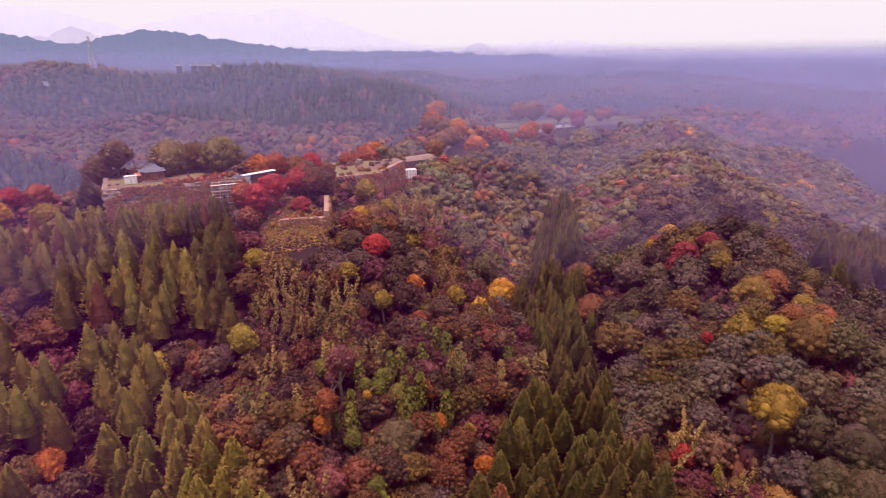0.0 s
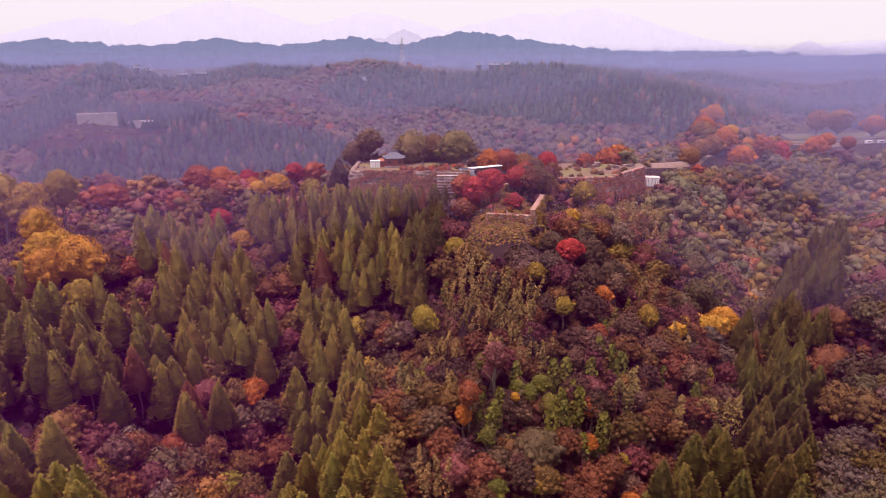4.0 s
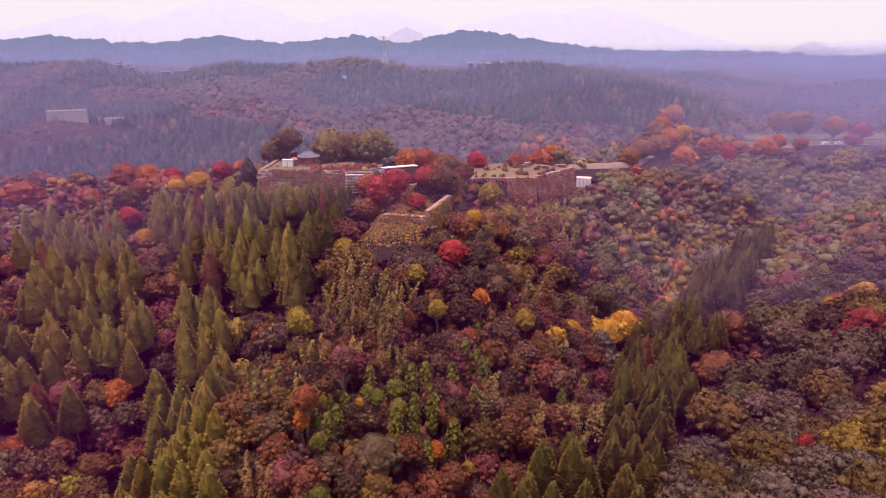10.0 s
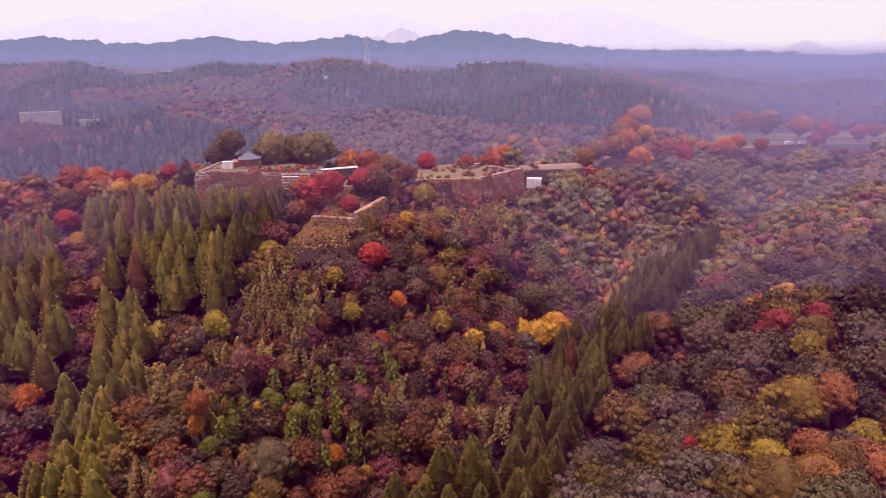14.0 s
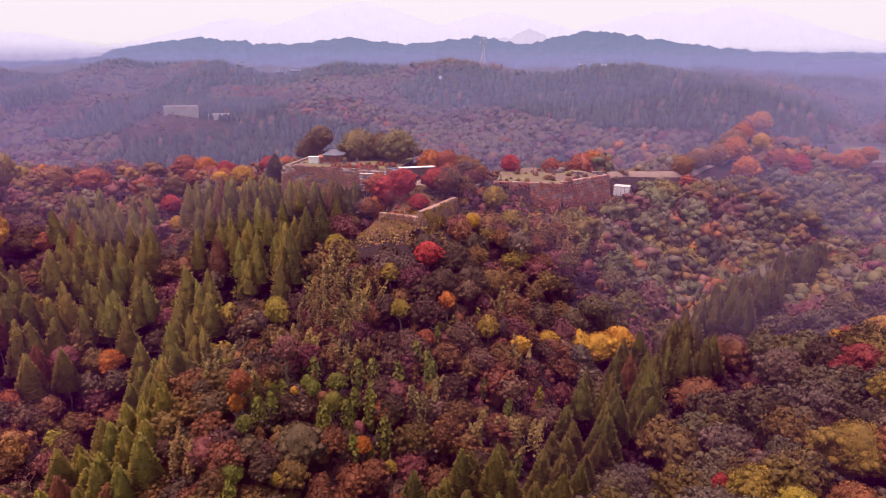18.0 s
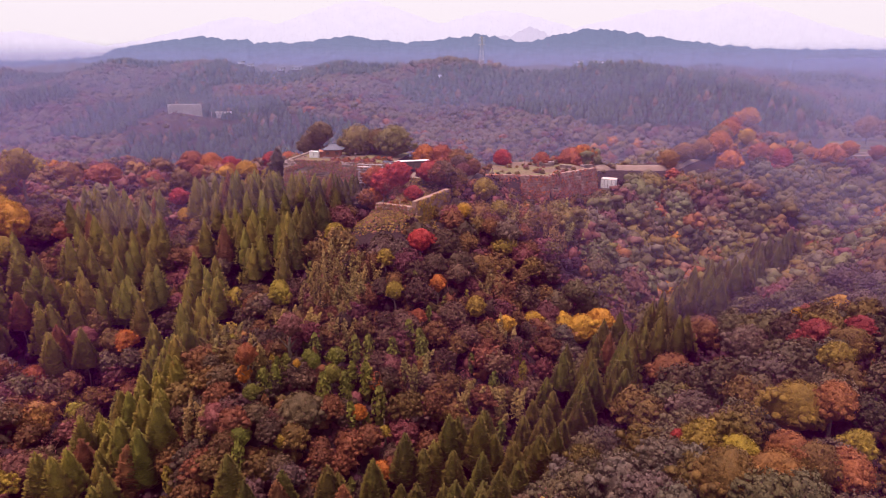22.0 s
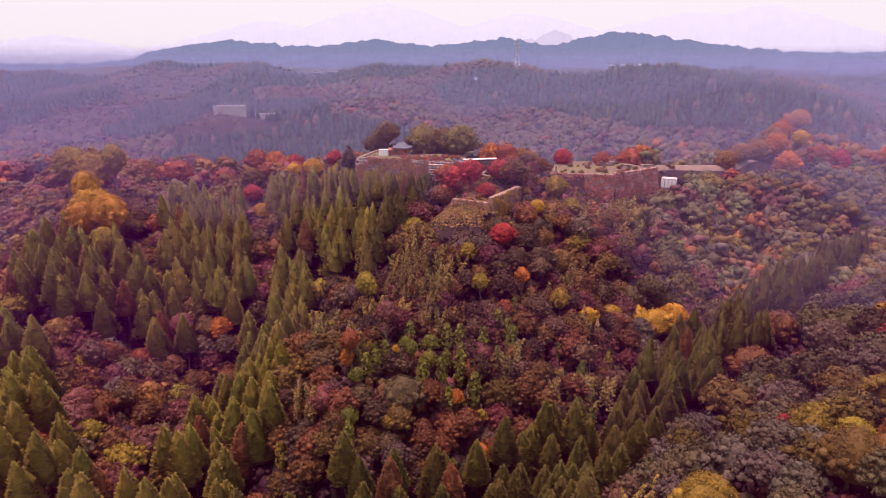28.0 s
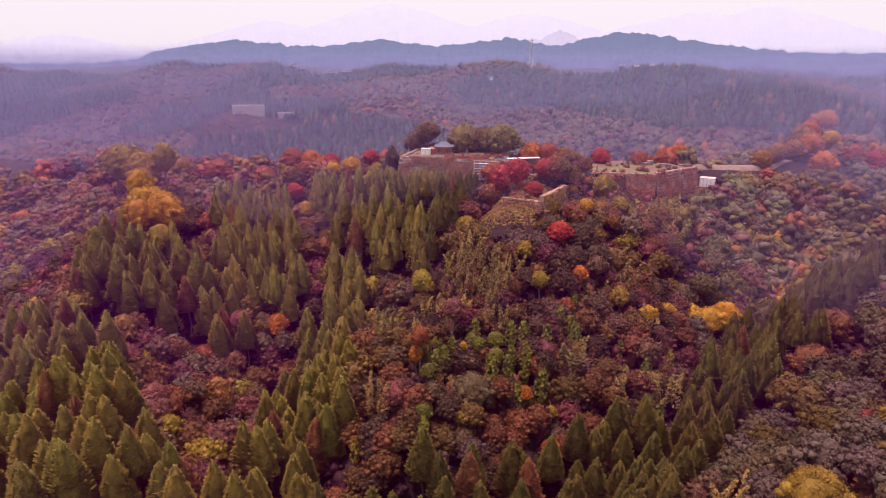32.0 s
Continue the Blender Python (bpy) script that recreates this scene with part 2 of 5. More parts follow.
def thing(name, m, label, category, group="", kind=""):
    ob = new(name)
    ob.matrix_world = m
    return tagged(ob, label, category, group, kind)


def box(bm, x0, y0, z0, x1, y1, z1, bevel=0.0):
    made = bmesh.ops.create_cube(bm, size=1)["verts"]
    bmesh.ops.scale(bm, vec=(x1 - x0, y1 - y0, z1 - z0), verts=made)
    bmesh.ops.translate(bm, vec=((x0 + x1) / 2, (y0 + y1) / 2, (z0 + z1) / 2), verts=made)
    if bevel:
        edges = list({e for v in made for e in v.link_edges})
        bmesh.ops.bevel(bm, geom=edges, offset=bevel, segments=1, affect="EDGES")
    return bm


def boxed(*a, **k):
    return box(bmesh.new(), *a, **k)


def tube(bm, a, b, r0, r1, sides=6):
    a, b = Vector(a), Vector(b)
    d = b - a
    m = Matrix.Translation((a + b) / 2) @ d.to_track_quat("Z", "Y").to_matrix().to_4x4()
    bmesh.ops.create_cone(bm, cap_ends=True, segments=sides, radius1=r0, radius2=r1, depth=d.length, matrix=m)
    return bm


# ---- the ground, one sheet to the horizon ----
def spaced(lo, mid0, mid1, hi, step, grow):
    mid = list(np.arange(mid0, mid1 + 0.1, step))
    up, down, s = [mid[-1]], [mid[0]], step
    while up[-1] < hi:
        s *= grow
        up.append(up[-1] + s)
    s = step
    while down[-1] > lo:
        s *= grow
        down.append(down[-1] - s)
    return np.array(down[:0:-1] + mid + up[1:])


gx, gy = spaced(-4700, -150, 250, 4700, 2.5, 1.09), spaced(-1500, 20, 300, 4700, 2.5, 1.07)
GX, GY = np.meshgrid(gx, gy)
GZ = ground(GX, GY)
nx, ny = len(gx), len(gy)
idx = np.arange(nx * ny).reshape(ny, nx)
quads = np.stack([idx[:-1, :-1], idx[:-1, 1:], idx[1:, 1:], idx[1:, :-1]], -1).reshape(-1, 4)
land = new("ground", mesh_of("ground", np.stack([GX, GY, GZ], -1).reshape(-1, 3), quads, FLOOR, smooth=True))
tagged(land, "steep wooded ground of fallen reddish-brown leaves, darkened to near black for shade", "ground", kind="structure")


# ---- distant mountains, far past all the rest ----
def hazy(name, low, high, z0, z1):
    """Far distance; the haze before it is painted in as a glowing colour."""
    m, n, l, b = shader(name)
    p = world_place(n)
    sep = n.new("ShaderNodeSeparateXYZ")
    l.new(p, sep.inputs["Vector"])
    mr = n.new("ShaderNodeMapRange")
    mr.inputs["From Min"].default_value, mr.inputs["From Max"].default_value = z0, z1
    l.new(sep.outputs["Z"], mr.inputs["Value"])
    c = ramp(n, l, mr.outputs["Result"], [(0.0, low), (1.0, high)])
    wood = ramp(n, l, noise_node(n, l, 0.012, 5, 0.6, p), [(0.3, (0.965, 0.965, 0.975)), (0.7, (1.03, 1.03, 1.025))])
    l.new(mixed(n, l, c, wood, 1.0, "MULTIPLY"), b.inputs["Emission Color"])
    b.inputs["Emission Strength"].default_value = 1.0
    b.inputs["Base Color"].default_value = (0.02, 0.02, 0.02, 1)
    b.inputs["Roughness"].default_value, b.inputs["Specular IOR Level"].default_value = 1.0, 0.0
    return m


def range_of_hills(name, radius, peaks, base, rough, material, label, spread=0.12, lo=-62, hi=72):
    """A range round the horizon: peaks of (bearing, degrees above the horizon, width) on a base elevation."""
    bear = np.radians(np.arange(lo, hi, 0.12))
    deg = np.degrees(bear)
    el = np.full(len(bear), float(base))
    for at, up, wide in peaks:
        if wide:
            el = np.maximum(el, base + (up - base) * np.exp(-np.abs((deg - at) / wide) ** 1.6))
        else:
            el = el + up * np.exp(-(((deg - at) / 2.1) ** 2))
    wob = np.array([noise.fractal(Vector((d * 1.1, radius, 0)), 0.7, 2.0, 6) for d in deg])
    el = el + rough * wob
    rows = []
    for k in range(7):
        s = k / 6
        r = radius * (1 - spread * (1 - s))
        top = 48 + np.tan(np.radians(el)) * radius
        z = -140 + (top + 140) * s ** 0.8
        ripple = np.array([noise.noise(Vector((d * 2.0, k * 0.7, radius))) for d in deg]) * radius * 0.02 * (1 - s)
        rows.append(np.stack([(r + ripple) * np.sin(bear), (r + ripple) * np.cos(bear), z], -1))
    v = np.concatenate(rows)
    n = len(bear)
    i = np.arange(n * 7).reshape(7, n)
    f = np.stack([i[:-1, :-1], i[:-1, 1:], i[1:, 1:], i[1:, :-1]], -1).reshape(-1, 4)
    return tagged(new(name, mesh_of(name, v, f, material, smooth=True)), label, "mountains", kind="structure")


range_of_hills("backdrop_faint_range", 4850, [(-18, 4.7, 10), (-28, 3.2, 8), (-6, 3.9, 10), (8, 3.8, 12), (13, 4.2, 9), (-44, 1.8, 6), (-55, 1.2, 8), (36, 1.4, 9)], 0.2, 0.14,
               hazy("faint_range_air", (0.565, 0.62, 0.645), (0.63, 0.69, 0.7), 40, 420), "faint pale lilac mountain range with painted haze")
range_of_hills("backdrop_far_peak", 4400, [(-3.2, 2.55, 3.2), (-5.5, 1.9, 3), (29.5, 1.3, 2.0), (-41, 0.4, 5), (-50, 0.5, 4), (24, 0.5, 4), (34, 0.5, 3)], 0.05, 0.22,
               hazy("far_peak_air", (0.5, 0.535, 0.585), (0.485, 0.525, 0.58), 60, 260), "pale violet peak with painted haze", lo=-62, hi=45)
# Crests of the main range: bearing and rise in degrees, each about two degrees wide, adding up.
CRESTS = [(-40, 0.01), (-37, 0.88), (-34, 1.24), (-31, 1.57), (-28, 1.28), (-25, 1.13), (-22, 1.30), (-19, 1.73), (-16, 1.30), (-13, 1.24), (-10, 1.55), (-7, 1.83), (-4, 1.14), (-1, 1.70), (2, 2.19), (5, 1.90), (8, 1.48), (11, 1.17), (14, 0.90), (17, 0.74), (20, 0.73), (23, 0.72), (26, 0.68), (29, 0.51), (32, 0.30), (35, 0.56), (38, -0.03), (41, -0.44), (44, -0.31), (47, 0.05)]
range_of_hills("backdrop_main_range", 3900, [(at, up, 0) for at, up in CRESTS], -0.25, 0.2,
               hazy("main_range_air", (0.15, 0.21, 0.3), (0.12, 0.185, 0.27), -10, 170), "blue-violet wooded mountain range with painted haze")
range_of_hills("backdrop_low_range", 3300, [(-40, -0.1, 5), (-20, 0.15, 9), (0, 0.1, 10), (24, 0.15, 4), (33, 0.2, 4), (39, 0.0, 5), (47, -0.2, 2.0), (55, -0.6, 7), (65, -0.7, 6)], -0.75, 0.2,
               hazy("low_range_air", (0.17, 0.22, 0.32), (0.14, 0.19, 0.285), -60, 45), "low blue-violet hills with painted haze")


# ---- trees ----
def ico(sub):
    bm = bmesh.new()
    bmesh.ops.create_icosphere(bm, subdivisions=sub, radius=1)
    bm.verts.ensure_lookup_table()
    v = np.array([x.co[:] for x in bm.verts])
    f = np.array([[x.index for x in p.verts] for p in bm.faces])
    bm.free()
    return v, f


ICO = {1: ico(1), 2: ico(2)}


def merged(pieces):
    vs, fs, at = [], [], 0
    for v, f in pieces:
        vs.append(v)
        fs.append(f + at)
        at += len(v)
    return np.concatenate(vs), np.concatenate(fs)


def leaves_on(rng, p, out, size):
    """One leaf tuft, a bent triangle, at each place, facing roughly outward."""
    n = len(p)
    d = out + rng.normal(0, 0.33, (n, 3))
    d /= np.linalg.norm(d, axis=1, keepdims=True)
    a = np.cross(d, rng.normal(0, 1, (n, 3)))
    a /= np.linalg.norm(a, axis=1, keepdims=True)
    b = np.cross(d, a)
    s = size * rng.uniform(0.6, 1.4, (n, 1))
    v = np.stack([p + a * s, p - 0.5 * a * s + 0.8 * b * s, p - 0.5 * a * s - 0.8 * b * s + 0.3 * d * s], 1).reshape(-1, 3)
    return v, np.arange(3 * n).reshape(n, 3)


def broad_crown(seed, clumps, leaves, tall=0.8, leaf=0.06, size=0.26, spread=1.0, core=2, heart=0.62):
    """A crown of unit radius: a lumpy dome heaped with rounded clumps of foliage, ragged with leaf tufts."""
    rng = np.random.default_rng(seed)
    pieces = []
    cv, cf = ICO[core]
    az0, az1 = rng.uniform(0, 6.28, 2)
    shape = 1 + 0.12 * np.sin(2 * np.arctan2(cv[:, 1], cv[:, 0]) + az0) + 0.12 * np.sin(3 * np.arctan2(cv[:, 1], cv[:, 0]) + az1)
    pieces.append((np.array([0, 0, tall * 0.5]) + cv * np.array([0.74, 0.74, 0.62]) * shape[:, None] * (1 + 0.06 * rng.normal(0, 1, (len(cv), 1))), cf))
    if leaves:
        d = rng.normal(0, 1, (clumps * leaves // 4, 3))
        d[:, 2] = np.abs(d[:, 2])
        d /= np.linalg.norm(d, axis=1, keepdims=True)
        pieces.append(leaves_on(rng, np.array([0, 0, tall * 0.5]) + d * np.array([0.78, 0.78, 0.66]) * rng.uniform(0.96, 1.14, (len(d), 1)), d, leaf))
    bv, bf = ICO[1]
    for k in range(clumps):
        s = (k + 0.5) / clumps
        az = k * 2.39996 + rng.uniform(-0.4, 0.4)
        up = 1 - 1.55 * s
        ring = math.sqrt(max(0.0, 1 - up * up)) * (1 + 0.14 * math.sin(2 * az + az0) + 0.14 * math.sin(3 * az + az1)) * rng.uniform(0.6, 0.95) * spread
        r = size * rng.uniform(0.7, 1.3)
        c = np.array([math.cos(az) * ring, math.sin(az) * ring, tall * (0.5 + 0.6 * up + 0.07 * math.sin(2 * az + az1)) * rng.uniform(0.84, 1.12)])
        wob = 1 + 0.24 * rng.normal(0, 1, (len(bv), 1)).clip(-1.5, 1.5)
        sq = np.array([1.1, 1.1, rng.uniform(0.5, 0.75)])
        pieces.append((c + bv * wob * r * heart * sq, bf))
        if leaves:
            d = rng.normal(0, 1, (leaves, 3))
            d[:, 2] = np.abs(d[:, 2]) * rng.choice([1, 1, 1, -0.6], leaves)
            d /= np.linalg.norm(d, axis=1, keepdims=True)
            pieces.append(leaves_on(rng, c + d * r * rng.uniform(0.55, 1.25, (leaves, 1)) * sq, d, leaf))
    return merged(pieces)


def cedar_crown(seed, sprays, rings=9, sides=9):
    """A cedar crown of unit height and about 0.2 radius: a pointed, straight-sided cone shingled with upswept sprays."""
    rng = np.random.default_rng(seed)

    def reach(s):
        return 0.21 * s ** 0.74 * (1 - 1.2 * np.clip(s - 0.9, 0, 1))

    core, cf = [], []
    for k in range(rings + 1):
        s = k / rings
        for a in range(sides):
            az = 2 * math.pi * (a + 0.5 * (k % 2)) / sides
            r = float(reach(s)) * (0.86 if sprays else 1.0) * rng.uniform(0.82, 1.12)
            core.append((r * math.cos(az), r * math.sin(az), 1 - 0.95 * s + (rng.uniform(-0.3, 0.3) / rings if k else 0)))
    for k in range(rings):
        for a in range(sides):
            i, j = sides * k + a, sides * k + (a + 1) % sides
            cf += [(i, i + sides, j + sides), (i, j + sides, j)] if k else [(i, i + sides, j + sides)]
    inner = (np.array(core), np.array(cf))
    if not sprays:
        return inner
    s = rng.uniform(0.0, 1, sprays) ** 0.55
    az = np.arange(sprays) * 2.39996 + rng.uniform(-0.4, 0.4, sprays)
    r = reach(s) * rng.uniform(0.86, 1.04, sprays) * (1 + 0.08 * np.sin(3 * az + seed))
    out = np.stack([np.cos(az), np.sin(az), 0 * az], 1)
    side = np.stack([-np.sin(az), np.cos(az), 0 * az], 1)
    up = np.array([[0, 0, 1.0]])
    p = out * r[:, None] + up * (1 - 0.95 * s)[:, None]
    w = (0.015 + 0.018 * s[:, None]) * rng.uniform(0.7, 1.3, (sprays, 1))
    tip = p + out * w * rng.uniform(0.9, 1.7, (sprays, 1)) + up * w * rng.uniform(0.3, 1.1, (sprays, 1)) + side * w * rng.uniform(-0.6, 0.6, (sprays, 1))
    v = np.stack([p - side * w - up * 0.5 * w, p + side * w - up * 0.5 * w, tip], 1).reshape(-1, 3)
    return merged([(v, np.arange(3 * sprays).reshape(sprays, 3)), inner])


def plume_crown(seed, plumes, tufts):
    """Bamboo: upright feathery plumes of unit height, short blades sweeping up along each nodding culm."""
    rng = np.random.default_rng(seed)
    pieces = []
    for _ in range(plumes):
        o = np.array([*rng.normal(0, 0.2, 2), 0])
        az, bend, top = rng.uniform(0, 6.28), rng.uniform(0.06, 0.22), rng.uniform(0.62, 1.08)
        s = rng.uniform(0.12, 1, tufts)[:, None] ** 0.6
        p = o + np.concatenate([np.cos(az) * bend * s**3, np.sin(az) * bend * s**3, top * (s - 0.05 * s**5)], 1)
        a = rng.uniform(0, 6.28, (tufts, 1))
        wide = 0.1 * np.sin(np.clip(s, 0, 0.985) * 3.14) ** 0.6
        p = p + np.concatenate([np.cos(a), np.sin(a), 0 * a], 1) * wide * rng.uniform(0.2, 0.9, (tufts, 1))
        out = np.concatenate([np.cos(a), np.sin(a), rng.uniform(0.6, 1.6, (tufts, 1))], 1)
        pieces.append(leaves_on(rng, p, out / np.linalg.norm(out, axis=1, keepdims=True), 0.026))
    return merged(pieces)


def limbs(seed, reach, depth, fork, thick, tips=None):
    """Bare branching of unit height from recursive tapered limbs (three-sided)."""
    rng = np.random.default_rng(seed)
    pieces = []

    def grow(p, d, length, r, level):
        q = p + d * length
        a = np.cross(d, rng.normal(0, 1, 3))
        a /= np.linalg.norm(a)
        b = np.cross(d, a)
        ang = np.arange(3) * 2.094
        ring = np.cos(ang)[:, None] * a + np.sin(ang)[:, None] * b
        v = np.concatenate([p + ring * r, q + ring * r * 0.62])
        pieces.append((v, np.array([(0, 1, 4), (0, 4, 3), (1, 2, 5), (1, 5, 4), (2, 0, 3), (2, 3, 5)])))
        if level == 0:
            if tips is not None:
                tips.append(q)
            return
        for _ in range(fork):
            e = d + rng.normal(0, reach, 3)
            e[2] = abs(e[2]) * 0.8 + 0.15
            grow(q, e / np.linalg.norm(e), length * rng.uniform(0.55, 0.8), r * 0.6, level - 1)

    grow(np.zeros(3), np.array([0, 0, 1.0]), 0.36, thick, depth)
    return merged(pieces)


def bare_crown(seed):
    tips = []
    wood = limbs(seed, 0.55, 4, 3, 0.02, tips)
    rng = np.random.default_rng(seed)
    p = np.array(tips)[rng.integers(0, len(tips), 130)] + rng.normal(0, 0.05, (130, 3))
    return merged([wood, leaves_on(rng, p, rng.normal(0, 1, (130, 3)), 0.022)])


def sapling_crown(seed, leaves=420):
    """A slim ragged column of leaf tufts, unit height."""
    rng = np.random.default_rng(seed)
    s = rng.uniform(0.06, 1, leaves)[:, None]
    wide = 0.2 * np.sin(np.clip(s, 0, 0.97) * 3.0) ** 0.7 * rng.uniform(0.3, 1.0, (leaves, 1))
    az = rng.uniform(0, 6.28, (leaves, 1))
    q = np.concatenate([np.cos(az), np.sin(az), 0.5 + 0 * az], 1)
    return leaves_on(rng, np.concatenate([np.cos(az) * wide, np.sin(az) * wide, s], 1), q, 0.045)


def trunk_mesh(name, seed, height, r, bark, forks):
    """A tapered, slightly crooked trunk with limbs, built at true size."""
    rng = np.random.default_rng(seed)
    bm = bmesh.new()
    p, k = Vector((0, 0, -0.8)), 4
    for i in range(k):
        q = Vector((rng.normal(0, 0.12), rng.normal(0, 0.12), height * (i + 1) / k))
        tube(bm, p, q, r * (1 - 0.16 * i), r * (1 - 0.16 * (i + 1)), 7)
        if i >= 1:
            for _ in range(forks):
                a = rng.uniform(0, 6.28)
                tube(bm, q, q + Vector((math.cos(a), math.sin(a), 0.8)) * height * rng.uniform(0.22, 0.34), r * 0.38, r * 0.12, 5)
        p = q
    me = bpy.data.meshes.new(name)
    bm.to_mesh(me)
    bm.free()
    me.materials.append(bark)
    return me


# Colours of the foliage; the near-black plum stands in for shade.
OLIVE, DEEP, BROWN, MAUVE = (0.132, 0.072, 0.017), (0.065, 0.038, 0.02), (0.158, 0.06, 0.023), (0.136, 0.041, 0.044)
LIMEY, YELLOW, ORANGE, RED = (0.25, 0.175, 0.018), (0.42, 0.225, 0.016), (0.39, 0.122, 0.014), (0.33, 0.039, 0.03)
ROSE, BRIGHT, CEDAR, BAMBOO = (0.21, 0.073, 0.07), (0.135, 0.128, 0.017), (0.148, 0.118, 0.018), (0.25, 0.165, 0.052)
SAGE, GREENGOLD, DARK_RED, TAN = (0.126, 0.083, 0.045), (0.19, 0.125, 0.018), (0.2, 0.032, 0.03), (0.235, 0.083, 0.03)
RUST, GREY, OCHRE, SHADE_PLUM = (0.28, 0.075, 0.03), (0.132, 0.082, 0.066), (0.24, 0.116, 0.031), (0.03, 0.004, 0.013)


def shade(rng, c, by=0.2):
    k = 1 + rng.uniform(-by, by)
    return tuple(float(np.clip(x * k * (1 + rng.uniform(-by, by) * 0.5), 0.004, 0.8)) for x in c)


CROWNS = {
    "broad": [mesh_of("crown", *broad_crown(s, 84, 50, leaf=0.042, size=0.19, spread=sp, heart=0.74), LEAF, smooth=True) for s, sp in ((1, 1.0), (2, 1.05), (3, 0.95), (4, 1.1), (5, 1.0))],
    "large": [mesh_of("crown", *broad_crown(s, 130, 90, leaf=0.024, size=0.17, heart=0.84), LEAF, smooth=True) for s in (6, 7, 8)],
    "cedar": [mesh_of("crown", *cedar_crown(s, 900), LEAF, smooth=True) for s in (11, 12, 13, 14)],
    "bamboo": [mesh_of("crown", *plume_crown(s, 9, 260), LEAF, smooth=True) for s in (21, 22, 23)],
    "bare": [mesh_of("crown", *bare_crown(s), LEAF, smooth=True) for s in (31, 32, 33)],
    "sapling": [mesh_of("crown", *sapling_crown(s), LEAF, smooth=True) for s in (41, 42)],
}
MID = {
    "broad": [broad_crown(s, 40, 18, leaf=0.075, size=0.24, core=1) for s in (51, 52, 53, 54, 55)],
    "cedar": [cedar_crown(s, 300, 7, 7) for s in (61, 62, 63)],
    "bamboo": [plume_crown(s, 7, 110) for s in (71, 72)],
    "bare": [bare_crown(s) for s in (31, 33)],
    "sapling": [sapling_crown(s, 160) for s in (81,)],
}
NEAR = {
    "broad": [broad_crown(s, 64, 26, leaf=0.05, size=0.2, spread=1.0, core=1, heart=0.76) for s in (46, 47, 48)],
    "bare": MID["bare"], "sapling": MID["sapling"], "bamboo": MID["bamboo"],
}
LOW = {
    "broad": [broad_crown(s, 20, 12, leaf=0.085, size=0.36, core=1, heart=0.8) for s in (56, 57, 58, 59)],
    "cedar": [cedar_crown(s, 100, 6, 7) for s in (64, 65)],
}
FAR = {
    "broad": [broad_crown(s, 3, 2, leaf=0.2, size=0.5, core=1) for s in (91, 92, 93, 94)],
    "cedar": [cedar_crown(s, 0, 3, 5) for s in (95, 96)],
}
TRUNKS = {
    "broad": [trunk_mesh("trunk", s, 5.0, 0.28, BARK, 2) for s in (1, 2)],
    "large": [trunk_mesh("trunk", s, 5.0, 0.28, BARK, 2) for s in (1,)],
    "cedar": [trunk_mesh("trunk", s, 15.0, 0.24, BARK, 0) for s in (3,)],
    "bamboo": [trunk_mesh("trunk", s, 5.5, 0.09, PALE_BARK, 1) for s in (4,)],
    "bare": [trunk_mesh("trunk", s, 3.0, 0.18, PALE_BARK, 2) for s in (5,)],
    "sapling": [trunk_mesh("trunk", s, 4.0, 0.1, BARK, 1) for s in (6,)],
}
NAMES = {"broad": "broadleaf_tree", "large": "broadleaf_tree", "cedar": "cedar_tree", "bamboo": "bamboo_clump", "bare": "bare_tree", "sapling": "young_tree"}
PROTO = {}


def crown_frame(kind, height, wide):
    """Scale of the unit crown and its height above the foot."""
    if kind in ("broad", "large"):
        tall = wide * min(1.7, max(1.35, height / (2.4 * wide)))
        return (wide, wide, tall), height - tall * 1.28
    if kind == "cedar":
        tall = min(height * 0.88, wide * 3.9)
        return (wide / 0.2, wide / 0.2, tall), height - tall
    return (height * 0.9, height * 0.9, height), 0.0


def tree(kind, x, y, height, wide, colour, label, category, group, rng, z=None):
    """One tree with a trunk and a crown, standing on the ground."""
    v = int(rng.integers(0, len(CROWNS[kind])))
    z = float(ground(x, y)) if z is None else z
    turn = float(rng.uniform(0, 360))
    key = (kind, v)
    sc, up = crown_frame(kind, height, wide)
    if key not in PROTO:
        top = thing(NAMES[kind], pose(x, y, z, 0, 0, turn), label, category, group)
        part("trunk", TRUNKS[kind][v % len(TRUNKS[kind])], None, top)
        part("crown", CROWNS[kind][v], None, top)
        PROTO[key] = top
    else:
        top = copy_thing(PROTO[key], pose(x, y, z, 0, 0, turn))
        tagged(top, label, category, group)
    for c in top.children:
        if c.name.startswith("crown"):
            c.scale, c.location, c.color = sc, (0, 0, up), (*colour, 1)
        else:
            k = max(0.4, (up + 0.5 * sc[2]) / {"broad": 5.0, "large": 5.0, "cedar": 15.0, "bamboo": 5.5, "bare": 3.0, "sapling": 4.0}[kind])
            c.scale = (0.5 + 0.5 * k, 0.5 + 0.5 * k, k if kind != "bare" else 0.5 * k)
    return top


